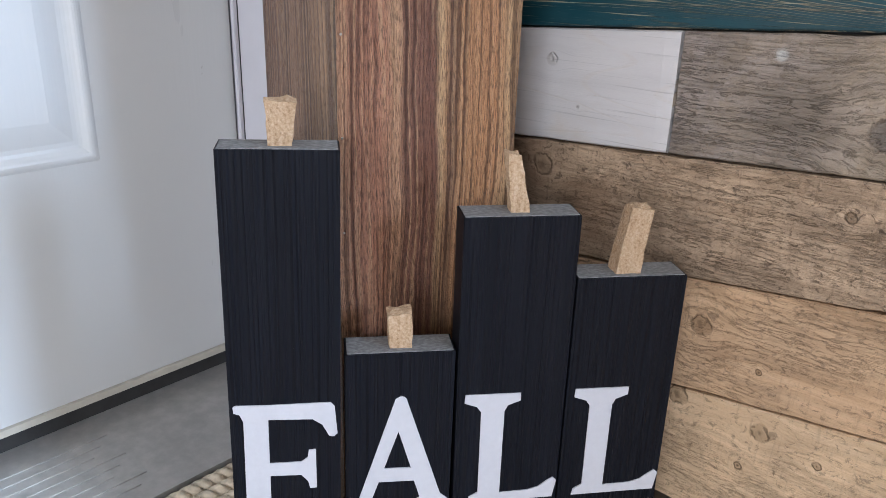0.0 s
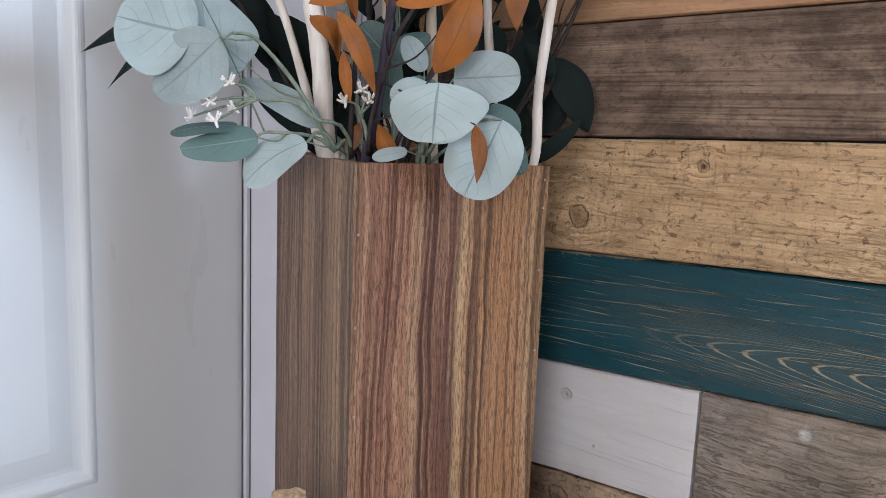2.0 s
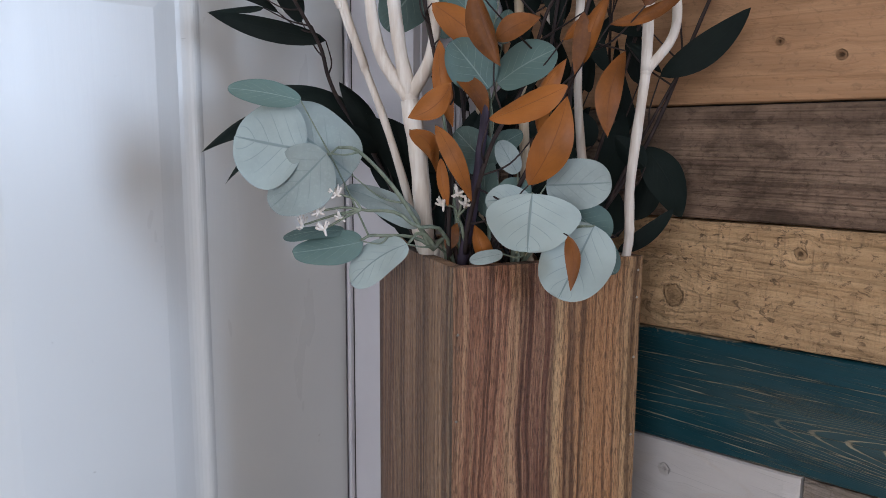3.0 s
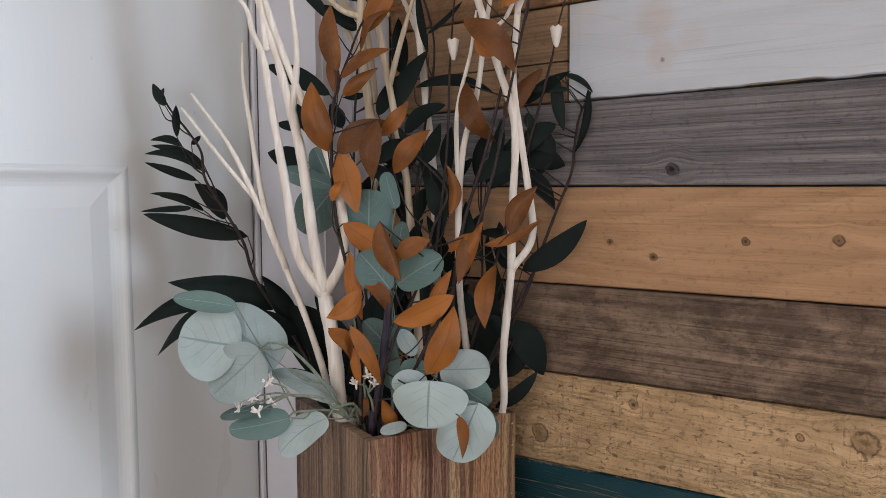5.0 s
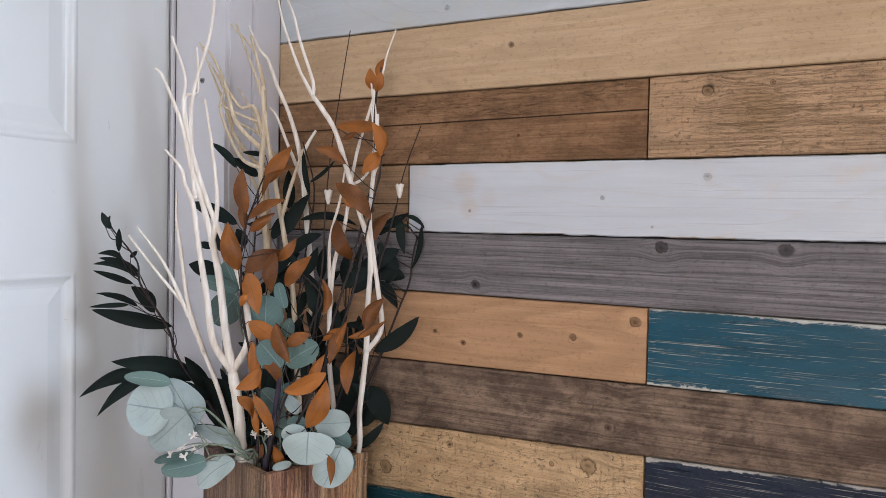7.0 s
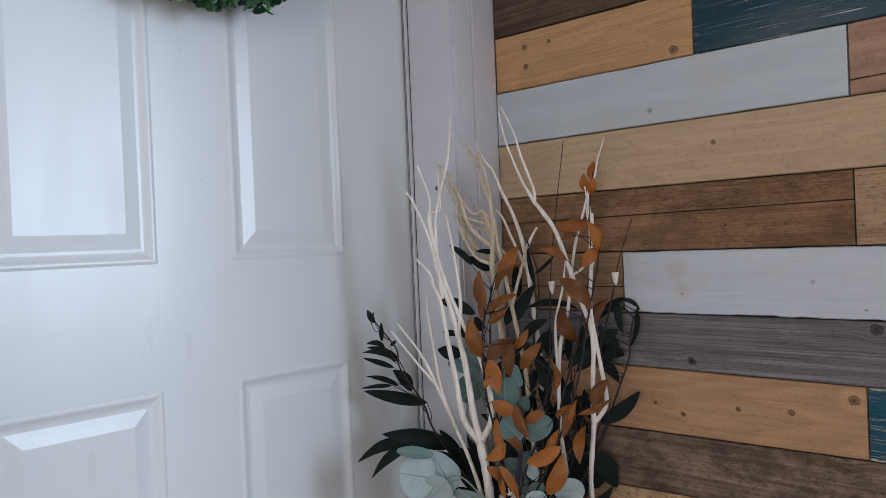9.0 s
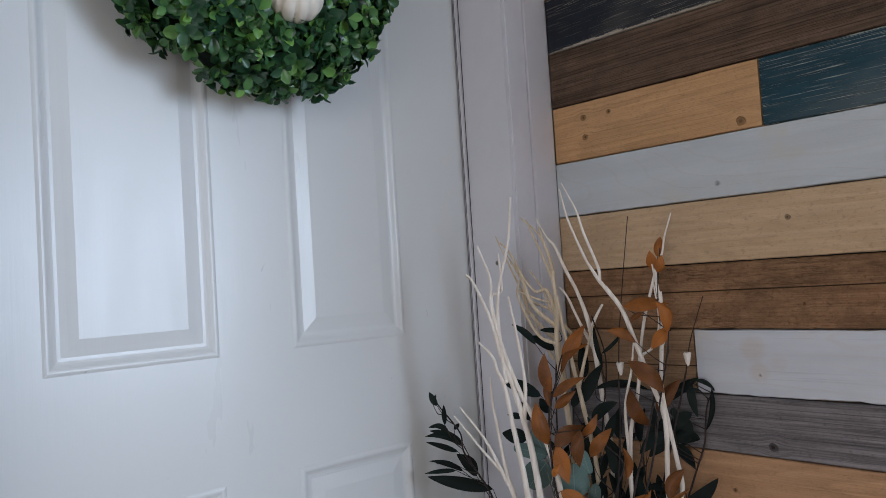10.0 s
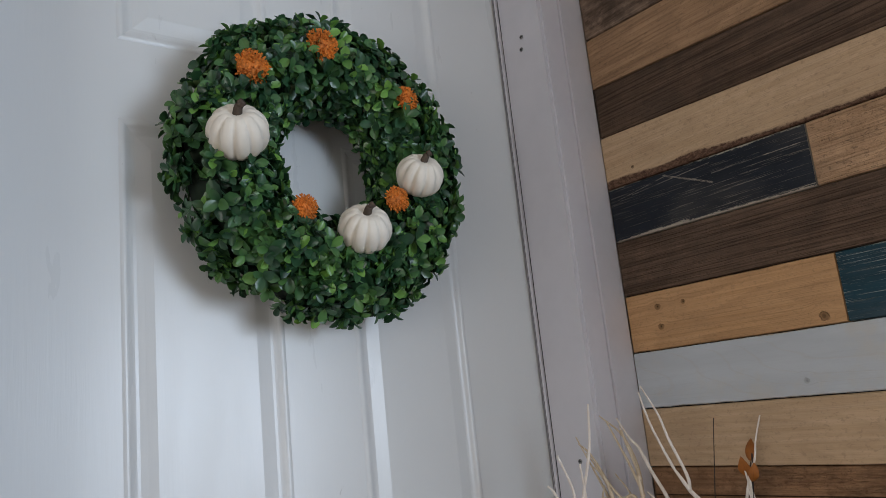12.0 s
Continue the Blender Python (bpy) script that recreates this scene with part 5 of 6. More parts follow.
bare_branch(M_TWIG_CREAM, [
    ([(-0.372, -0.095, 0.551), (-0.382, -0.102, 0.761), (-0.39, -0.108, 0.83), (-0.402, -0.116, 0.911), (-0.41, -0.122, 0.965), (-0.415, -0.125, 1.012)], 0.0052, 0.002),
    ([(-0.396, -0.112, 0.877), (-0.385, -0.104, 0.925), (-0.375, -0.096, 0.966)], 0.003, 0.0012),
])
bare_branch(M_TWIG_CREAM, [
    ([(-0.44, -0.084, 0.816), (-0.443, -0.086, 0.896), (-0.448, -0.091, 0.959), (-0.447, -0.09, 1.048), (-0.459, -0.101, 1.102), (-0.481, -0.122, 1.135)], 0.0048, 0.0009),
    ([(-0.447, -0.09, 0.941), (-0.462, -0.104, 0.96), (-0.478, -0.118, 0.991), (-0.485, -0.125, 1.023), (-0.496, -0.135, 1.06), (-0.51, -0.148, 1.108)], 0.0036, 0.0008),
    ([(-0.478, -0.118, 0.985), (-0.481, -0.121, 1.014), (-0.482, -0.122, 1.031), (-0.491, -0.13, 1.058), (-0.501, -0.139, 1.083)], 0.0026, 0.0008),
    ([(-0.428, -0.079, 0.95), (-0.449, -0.099, 0.988), (-0.467, -0.116, 1.002), (-0.483, -0.13, 1.022)], 0.0026, 0.0008),
    ([(-0.451, -0.097, 0.988), (-0.459, -0.104, 1.022), (-0.472, -0.115, 1.05)], 0.002, 0.0008),
    ([(-0.447, -0.09, 1.021), (-0.451, -0.094, 1.066), (-0.461, -0.103, 1.118)], 0.002, 0.0008),
    ([(-0.454, -0.096, 0.915), (-0.467, -0.108, 0.951), (-0.473, -0.114, 0.985)], 0.0028, 0.0009),
])
leafy_stem("dark", [(-0.401, -0.184, 0.575), (-0.434, -0.2, 0.643), (-0.471, -0.207, 0.685), (-0.486, -0.208, 0.706), (-0.495, -0.209, 0.729), (-0.511, -0.217, 0.758), (-0.532, -0.223, 0.788), (-0.534, -0.225, 0.813), (-0.547, -0.23, 0.833), (-0.562, -0.237, 0.852), (-0.571, -0.238, 0.862)], [
    ((-0.562, -0.244, 0.857), (-0.57, -0.251, 0.878), 0.009, 0.000),
    ((-0.567, -0.248, 0.86), (-0.563, -0.244, 0.874), 0.004, 0.000),
    ((-0.555, -0.237, 0.828), (-0.555, -0.237, 0.858), 0.007, 0.000),
    ((-0.545, -0.228, 0.821), (-0.539, -0.222, 0.829), 0.007, 0.000),
    ((-0.551, -0.234, 0.819), (-0.573, -0.254, 0.825), 0.008, 0.004),
    ((-0.537, -0.221, 0.802), (-0.573, -0.253, 0.82), 0.009, 0.002),
    ((-0.536, -0.219, 0.795), (-0.578, -0.258, 0.812), 0.010, 0.004),
    ((-0.542, -0.225, 0.787), (-0.577, -0.258, 0.804), 0.008, -0.002),
    ((-0.523, -0.208, 0.75), (-0.544, -0.227, 0.784), 0.018, 0.004),
    ((-0.547, -0.23, 0.77), (-0.575, -0.255, 0.775), 0.005, 0.002),
    ((-0.538, -0.221, 0.758), (-0.568, -0.249, 0.772), 0.007, 0.002),
])
leafy_stem("dark", [(-0.401, -0.184, 0.575), (-0.434, -0.2, 0.643), (-0.471, -0.207, 0.685), (-0.486, -0.208, 0.706), (-0.495, -0.209, 0.729), (-0.504, -0.211, 0.745)], [
    ((-0.542, -0.232, 0.761), (-0.577, -0.264, 0.758), 0.007, 0.003),
    ((-0.496, -0.203, 0.734), (-0.566, -0.268, 0.756), 0.018, -0.005),
    ((-0.455, -0.193, 0.671), (-0.533, -0.265, 0.694), 0.026, 0.007),
    ((-0.44, -0.192, 0.649), (-0.463, -0.213, 0.7), 0.017, 0.002),
    ((-0.512, -0.218, 0.672), (-0.585, -0.271, 0.644), 0.017, 0.012),
    ((-0.519, -0.225, 0.667), (-0.57, -0.257, 0.618), 0.016, 0.009),
    ((-0.431, -0.197, 0.648), (-0.459, -0.224, 0.672), 0.014, 0.000),
])
leafy_stem("dark", [(-0.397, -0.18, 0.574), (-0.41, -0.178, 0.609), (-0.429, -0.182, 0.641)], [
    ((-0.406, -0.168, 0.607), (-0.443, -0.202, 0.676), 0.026, 0.000),
    ((-0.401, -0.163, 0.633), (-0.432, -0.192, 0.673), 0.023, 0.000),
    ((-0.407, -0.168, 0.601), (-0.442, -0.2, 0.636), 0.024, 0.000),
    ((-0.412, -0.173, 0.584), (-0.448, -0.206, 0.615), 0.017, 0.000),
    ((-0.395, -0.157, 0.585), (-0.426, -0.186, 0.652), 0.024, 0.000),
    ((-0.398, -0.16, 0.607), (-0.413, -0.175, 0.664), 0.020, 0.000),
    ((-0.422, -0.182, 0.631), (-0.453, -0.211, 0.655), 0.019, 0.000),
    ((-0.402, -0.164, 0.573), (-0.434, -0.193, 0.609), 0.019, 0.000),
])
leafy_stem("silver", [(-0.373, -0.199, 0.583), (-0.382, -0.221, 0.622), (-0.393, -0.244, 0.649), (-0.404, -0.254, 0.652)], [
    ((-0.419, -0.271, 0.65), (-0.455, -0.304, 0.659), 0.058, 0.000),
    ((-0.404, -0.243, 0.633), (-0.443, -0.279, 0.675), 0.057, 0.000),
    ((-0.401, -0.265, 0.648), (-0.43, -0.292, 0.611), 0.043, 0.000),
])
leafy_stem("silver", [(-0.371, -0.197, 0.583), (-0.375, -0.207, 0.592), (-0.376, -0.215, 0.586)], [
    ((-0.373, -0.219, 0.586), (-0.402, -0.246, 0.557), 0.028, 0.004),
    ((-0.378, -0.203, 0.597), (-0.418, -0.24, 0.623), 0.018, 0.002),
])
leafy_stem("silver", [(-0.314, -0.171, 0.583), (-0.303, -0.175, 0.604), (-0.294, -0.18, 0.621)], [
    ((-0.287, -0.187, 0.625), (-0.282, -0.196, 0.589), 0.059, 0.000),
    ((-0.301, -0.173, 0.619), (-0.323, -0.193, 0.618), 0.020, 0.000),
    ((-0.294, -0.166, 0.629), (-0.257, -0.146, 0.632), 0.033, 0.000),
    ((-0.328, -0.157, 0.635), (-0.338, -0.166, 0.657), 0.015, 0.000),
])
leafy_stem("silver", [(-0.31, -0.168, 0.583), (-0.282, -0.169, 0.6), (-0.264, -0.166, 0.605)], [
    ((-0.261, -0.157, 0.605), (-0.277, -0.171, 0.557), 0.046, 0.000),
    ((-0.314, -0.185, 0.583), (-0.33, -0.2, 0.578), 0.010, 0.000),
])
leafy_stem("deep", [(-0.373, -0.199, 0.583), (-0.392, -0.23, 0.591), (-0.397, -0.241, 0.588)], [
    ((-0.418, -0.274, 0.683), (-0.455, -0.308, 0.691), 0.016, 0.000),
    ((-0.41, -0.246, 0.594), (-0.442, -0.276, 0.588), 0.014, 0.002),
    ((-0.396, -0.24, 0.587), (-0.433, -0.274, 0.578), 0.024, -0.002),
])
leafy_stem("deep", [(-0.33, -0.145, 0.573), (-0.304, -0.134, 0.595), (-0.296, -0.127, 0.606)], [
    ((-0.293, -0.138, 0.61), (-0.275, -0.122, 0.592), 0.027, 0.000),
    ((-0.269, -0.143, 0.596), (-0.26, -0.135, 0.571), 0.016, 0.000),
    ((-0.321, -0.15, 0.622), (-0.338, -0.166, 0.623), 0.019, 0.000),
])
leafy_stem("deep", [(-0.363, -0.149, 0.568), (-0.356, -0.156, 0.635), (-0.351, -0.164, 0.691), (-0.365, -0.164, 0.727)], [
    ((-0.378, -0.162, 0.731), (-0.377, -0.161, 0.778), 0.046, 0.000),
    ((-0.343, -0.171, 0.692), (-0.362, -0.189, 0.724), 0.032, 0.000),
    ((-0.342, -0.164, 0.696), (-0.314, -0.137, 0.719), 0.035, 0.000),
    ((-0.367, -0.138, 0.76), (-0.373, -0.144, 0.793), 0.018, 0.000),
    ((-0.348, -0.162, 0.637), (-0.367, -0.18, 0.664), 0.028, 0.000),
    ((-0.35, -0.164, 0.603), (-0.353, -0.166, 0.648), 0.021, 0.000),
    ((-0.358, -0.144, 0.725), (-0.355, -0.141, 0.749), 0.016, 0.000),
    ((-0.373, -0.144, 0.647), (-0.353, -0.126, 0.663), 0.020, 0.000),
])
leafy_stem("deep", [(-0.393, -0.149, 0.562), (-0.405, -0.16, 0.685), (-0.424, -0.164, 0.763)], [
    ((-0.424, -0.164, 0.774), (-0.444, -0.182, 0.739), 0.038, 0.000),
    ((-0.43, -0.156, 0.781), (-0.464, -0.187, 0.796), 0.021, 0.000),
    ((-0.437, -0.149, 0.778), (-0.449, -0.16, 0.817), 0.027, 0.000),
    ((-0.416, -0.156, 0.752), (-0.406, -0.147, 0.735), 0.022, 0.000),
])
leafy_stem("rust", [(-0.363, -0.189, 0.581), (-0.362, -0.188, 0.651), (-0.376, -0.188, 0.702), (-0.384, -0.195, 0.755), (-0.386, -0.197, 0.813), (-0.391, -0.188, 0.855), (-0.389, -0.172, 0.893), (-0.393, -0.149, 0.928), (-0.382, -0.125, 0.962)], [
    ((-0.393, -0.149, 0.917), (-0.37, -0.128, 0.964), 0.021, 0.003),
    ((-0.395, -0.151, 0.902), (-0.369, -0.126, 0.937), 0.014, 0.000),
    ((-0.389, -0.186, 0.879), (-0.392, -0.189, 0.929), 0.019, -0.002),
    ((-0.387, -0.184, 0.873), (-0.356, -0.156, 0.896), 0.015, 0.003),
    ((-0.382, -0.187, 0.858), (-0.362, -0.168, 0.879), 0.014, 0.002),
    ((-0.389, -0.186, 0.859), (-0.393, -0.19, 0.891), 0.012, 0.000),
    ((-0.388, -0.199, 0.81), (-0.397, -0.207, 0.863), 0.024, -0.003),
    ((-0.375, -0.201, 0.809), (-0.348, -0.175, 0.833), 0.023, 0.004),
    ((-0.337, -0.192, 0.834), (-0.339, -0.195, 0.789), 0.018, 0.002),
    ((-0.348, -0.175, 0.822), (-0.333, -0.161, 0.848), 0.013, -0.002),
    ((-0.377, -0.196, 0.81), (-0.368, -0.187, 0.762), 0.023, 0.002),
])
leafy_stem("rust", [(-0.363, -0.189, 0.581), (-0.362, -0.188, 0.651), (-0.376, -0.188, 0.702), (-0.384, -0.195, 0.755)], [
    ((-0.379, -0.204, 0.768), (-0.372, -0.198, 0.784), 0.009, 0.000),
    ((-0.372, -0.198, 0.749), (-0.345, -0.173, 0.721), 0.022, 0.004),
    ((-0.369, -0.194, 0.725), (-0.362, -0.188, 0.671), 0.014, -0.003),
    ((-0.347, -0.202, 0.695), (-0.367, -0.22, 0.674), 0.018, -0.005),
    ((-0.361, -0.188, 0.702), (-0.346, -0.173, 0.673), 0.014, 0.003),
    ((-0.364, -0.224, 0.664), (-0.352, -0.213, 0.639), 0.016, 0.003),
    ((-0.347, -0.216, 0.667), (-0.331, -0.201, 0.622), 0.013, 0.003),
    ((-0.36, -0.2, 0.645), (-0.356, -0.197, 0.615), 0.009, 0.000),
    ((-0.335, -0.177, 0.572), (-0.342, -0.183, 0.597), 0.013, 0.000),
    ((-0.364, -0.19, 0.58), (-0.359, -0.186, 0.598), 0.010, 0.000),
])
leafy_stem("rust", [(-0.347, -0.188, 0.584), (-0.329, -0.185, 0.649), (-0.327, -0.156, 0.692), (-0.329, -0.131, 0.743), (-0.323, -0.119, 0.776), (-0.34, -0.141, 0.808)], [
    ((-0.322, -0.206, 0.752), (-0.311, -0.195, 0.708), 0.018, -0.003),
    ((-0.326, -0.183, 0.722), (-0.307, -0.165, 0.735), 0.016, 0.002),
    ((-0.314, -0.199, 0.671), (-0.282, -0.169, 0.69), 0.023, -0.005),
    ((-0.289, -0.189, 0.63), (-0.274, -0.175, 0.68), 0.024, -0.003),
    ((-0.305, -0.163, 0.663), (-0.294, -0.152, 0.706), 0.014, 0.003),
    ((-0.322, -0.117, 0.754), (-0.323, -0.119, 0.795), 0.013, 0.002),
    ((-0.347, -0.161, 0.791), (-0.326, -0.142, 0.825), 0.018, 0.003),
    ((-0.279, -0.152, 0.738), (-0.282, -0.155, 0.703), 0.011, -0.002),
    ((-0.284, -0.144, 0.707), (-0.274, -0.134, 0.747), 0.011, 0.002),
    ((-0.307, -0.138, 0.724), (-0.289, -0.121, 0.739), 0.009, 0.000),
    ((-0.259, -0.185, 0.601), (-0.257, -0.184, 0.57), 0.010, 0.002),
])
leafy_stem("rust", [(-0.343, -0.17, 0.578), (-0.311, -0.142, 0.671), (-0.29, -0.122, 0.739), (-0.282, -0.101, 0.803), (-0.28, -0.086, 0.857), (-0.264, -0.084, 0.925), (-0.261, -0.081, 0.956)], [
    ((-0.326, -0.087, 0.874), (-0.307, -0.07, 0.825), 0.021, -0.003),
    ((-0.297, -0.128, 0.919), (-0.267, -0.101, 0.878), 0.023, 0.005),
    ((-0.296, -0.114, 0.908), (-0.279, -0.098, 0.894), 0.016, -0.003),
    ((-0.294, -0.072, 0.842), (-0.271, -0.05, 0.881), 0.022, 0.003),
    ((-0.293, -0.112, 0.943), (-0.32, -0.136, 0.96), 0.015, 0.002),
    ((-0.261, -0.082, 0.955), (-0.271, -0.091, 0.995), 0.020, 0.004),
    ((-0.263, -0.077, 0.96), (-0.28, -0.093, 0.935), 0.019, 0.003),
    ((-0.286, -0.104, 0.984), (-0.298, -0.115, 0.974), 0.008, 0.000),
    ((-0.265, -0.126, 0.715), (-0.271, -0.132, 0.665), 0.018, 0.004),
    ((-0.251, -0.127, 0.741), (-0.236, -0.113, 0.776), 0.018, 0.003),
    ((-0.27, -0.137, 0.731), (-0.237, -0.107, 0.751), 0.009, -0.002),
])
leafy_stem("dark", [(-0.415, -0.128, 0.553), (-0.421, -0.12, 0.655), (-0.429, -0.128, 0.773), (-0.433, -0.118, 0.89), (-0.427, -0.112, 0.948)], [
    ((-0.453, -0.136, 0.94), (-0.478, -0.159, 0.972), 0.010, 0.002),
    ((-0.426, -0.111, 0.958), (-0.447, -0.131, 0.961), 0.009, 0.002),
    ((-0.433, -0.117, 0.93), (-0.459, -0.142, 0.953), 0.014, 0.003),
    ((-0.438, -0.149, 0.866), (-0.481, -0.189, 0.893), 0.018, 0.003),
    ((-0.396, -0.097, 0.888), (-0.397, -0.098, 0.939), 0.016, 0.000),
    ((-0.458, -0.154, 0.83), (-0.471, -0.166, 0.86), 0.014, 0.000),
    ((-0.465, -0.161, 0.836), (-0.482, -0.177, 0.84), 0.009, 0.000),
    ((-0.461, -0.158, 0.804), (-0.489, -0.183, 0.813), 0.021, 0.000),
    ((-0.427, -0.112, 0.87), (-0.444, -0.128, 0.866), 0.008, 0.000),
    ((-0.444, -0.128, 0.837), (-0.452, -0.136, 0.86), 0.014, 0.000),
])
leafy_stem("dark", [(-0.398, -0.112, 0.552), (-0.384, -0.1, 0.656), (-0.38, -0.096, 0.762), (-0.373, -0.09, 0.831), (-0.372, -0.075, 0.913), (-0.39, -0.078, 0.978)], [
    ((-0.393, -0.108, 0.853), (-0.37, -0.087, 0.908), 0.017, 0.002),
    ((-0.405, -0.119, 0.847), (-0.391, -0.106, 0.884), 0.014, 0.002),
    ((-0.373, -0.117, 0.829), (-0.346, -0.092, 0.855), 0.017, 0.002),
    ((-0.379, -0.096, 0.873), (-0.323, -0.044, 0.867), 0.010, 0.008),
    ((-0.37, -0.087, 0.905), (-0.377, -0.093, 0.968), 0.007, -0.002),
    ((-0.37, -0.087, 0.923), (-0.346, -0.065, 0.953), 0.006, -0.002),
    ((-0.36, -0.105, 0.801), (-0.349, -0.095, 0.838), 0.013, 0.000),
    ((-0.358, -0.075, 0.749), (-0.375, -0.092, 0.806), 0.020, 0.003),
    ((-0.354, -0.072, 0.781), (-0.339, -0.058, 0.807), 0.010, 0.001),
    ((-0.402, -0.116, 0.803), (-0.379, -0.095, 0.829), 0.018, 0.000),
    ((-0.38, -0.096, 0.736), (-0.397, -0.111, 0.792), 0.017, 0.000),
])
# broad dark leaves set behind to stand for the shade inside the bunch
leafy_stem("dark", [(-0.398, -0.112, 0.552), (-0.38, -0.096, 0.632), (-0.376, -0.092, 0.703)], [
    ((-0.375, -0.091, 0.714), (-0.389, -0.104, 0.757), 0.018, 0.000),
    ((-0.354, -0.072, 0.594), (-0.345, -0.063, 0.644), 0.028, 0.000),
    ((-0.338, -0.057, 0.601), (-0.323, -0.043, 0.678), 0.025, 0.000),
    ((-0.34, -0.059, 0.653), (-0.354, -0.072, 0.681), 0.024, 0.000),
    ((-0.369, -0.086, 0.656), (-0.38, -0.096, 0.691), 0.021, 0.000),
    ((-0.402, -0.116, 0.561), (-0.414, -0.128, 0.604), 0.021, 0.000),
    ((-0.359, -0.076, 0.559), (-0.376, -0.092, 0.602), 0.024, 0.000),
    ((-0.388, -0.104, 0.739), (-0.371, -0.088, 0.779), 0.018, 0.000),
    ((-0.414, -0.128, 0.633), (-0.408, -0.122, 0.68), 0.020, 0.000),
    ((-0.323, -0.044, 0.582), (-0.337, -0.056, 0.631), 0.022, 0.000),
])
leafy_stem("dark", [(-0.339, -0.099, 0.558), (-0.316, -0.078, 0.602), (-0.291, -0.055, 0.66), (-0.272, -0.037, 0.729), (-0.264, -0.03, 0.757), (-0.257, -0.016, 0.791), (-0.257, -0.01, 0.814), (-0.254, -0.007, 0.843), (-0.246, 0.001, 0.867)], [
    ((-0.288, -0.049, 0.855), (-0.256, -0.02, 0.885), 0.014, 0.004),
    ((-0.26, -0.023, 0.882), (-0.24, -0.006, 0.865), 0.007, 0.003),
    ((-0.265, -0.028, 0.88), (-0.26, -0.024, 0.83), 0.011, -0.003),
    ((-0.244, -0.009, 0.868), (-0.253, -0.017, 0.81), 0.007, -0.002),
    ((-0.256, -0.02, 0.868), (-0.284, -0.046, 0.867), 0.007, 0.002),
    ((-0.266, -0.029, 0.837), (-0.289, -0.05, 0.805), 0.017, 0.004),
    ((-0.281, -0.043, 0.801), (-0.322, -0.081, 0.782), 0.020, 0.009),
    ((-0.29, -0.052, 0.802), (-0.259, -0.023, 0.799), 0.021, 0.005),
    ((-0.286, -0.048, 0.795), (-0.266, -0.029, 0.759), 0.015, 0.003),
    ((-0.294, -0.055, 0.791), (-0.312, -0.072, 0.777), 0.012, 0.002),
    ((-0.273, -0.035, 0.831), (-0.276, -0.039, 0.79), 0.022, 0.000),
])
leafy_stem("dark", [(-0.339, -0.099, 0.558), (-0.316, -0.078, 0.602), (-0.297, -0.061, 0.654), (-0.273, -0.045, 0.712)], [
    ((-0.282, -0.06, 0.703), (-0.234, -0.027, 0.749), 0.020, -0.003),
    ((-0.29, -0.06, 0.734), (-0.313, -0.082, 0.738), 0.012, 0.002),
    ((-0.303, -0.073, 0.727), (-0.284, -0.055, 0.706), 0.009, 0.001),
    ((-0.3, -0.049, 0.653), (-0.278, -0.029, 0.6), 0.028, 0.005),
    ((-0.3, -0.077, 0.575), (-0.271, -0.05, 0.609), 0.012, -0.002),
    ((-0.282, -0.053, 0.846), (-0.277, -0.049, 0.829), 0.009, 0.000),
    ((-0.29, -0.061, 0.638), (-0.307, -0.076, 0.661), 0.017, 0.000),
    ((-0.309, -0.044, 0.596), (-0.299, -0.035, 0.638), 0.020, 0.000),
])
# four stems of random dark leaves, added to deepen that interior shade
leafy_stem("dark", [(-0.389, -0.104, 0.552), (-0.421, -0.12, 0.655), (-0.423, -0.108, 0.785)], [
    ((-0.397, -0.136, 0.649), (-0.373, -0.114, 0.704), 0.014, 0.004),
    ((-0.412, -0.133, 0.6), (-0.399, -0.121, 0.662), 0.011, -0.000),
    ((-0.431, -0.107, 0.68), (-0.454, -0.129, 0.708), 0.012, 0.004),
    ((-0.451, -0.117, 0.626), (-0.475, -0.14, 0.673), 0.011, -0.005),
    ((-0.433, -0.128, 0.765), (-0.398, -0.096, 0.806), 0.011, 0.004),
    ((-0.405, -0.122, 0.768), (-0.376, -0.095, 0.808), 0.015, 0.004),
    ((-0.405, -0.146, 0.777), (-0.42, -0.16, 0.806), 0.011, 0.001),
    ((-0.413, -0.115, 0.737), (-0.428, -0.128, 0.795), 0.013, -0.002),
    ((-0.392, -0.133, 0.801), (-0.373, -0.116, 0.824), 0.014, 0.003),
    ((-0.429, -0.09, 0.728), (-0.425, -0.087, 0.764), 0.010, -0.003),
    ((-0.434, -0.13, 0.64), (-0.4, -0.099, 0.687), 0.012, -0.001),
])
leafy_stem("dark", [(-0.378, -0.094, 0.551), (-0.394, -0.096, 0.654), (-0.397, -0.085, 0.785)], [
    ((-0.393, -0.128, 0.647), (-0.37, -0.106, 0.7), 0.010, 0.004),
    ((-0.393, -0.11, 0.675), (-0.37, -0.088, 0.709), 0.015, 0.000),
    ((-0.387, -0.117, 0.774), (-0.407, -0.135, 0.802), 0.013, 0.004),
    ((-0.426, -0.098, 0.581), (-0.424, -0.096, 0.631), 0.012, 0.001),
    ((-0.41, -0.082, 0.715), (-0.444, -0.114, 0.762), 0.010, -0.000),
    ((-0.406, -0.112, 0.646), (-0.376, -0.085, 0.684), 0.014, -0.004),
    ((-0.428, -0.088, 0.612), (-0.441, -0.1, 0.662), 0.016, 0.003),
    ((-0.382, -0.113, 0.705), (-0.367, -0.099, 0.75), 0.011, -0.001),
    ((-0.383, -0.119, 0.592), (-0.353, -0.091, 0.628), 0.013, -0.001),
    ((-0.411, -0.096, 0.631), (-0.39, -0.076, 0.669), 0.015, 0.003),
    ((-0.399, -0.078, 0.635), (-0.409, -0.088, 0.694), 0.012, -0.000),
])
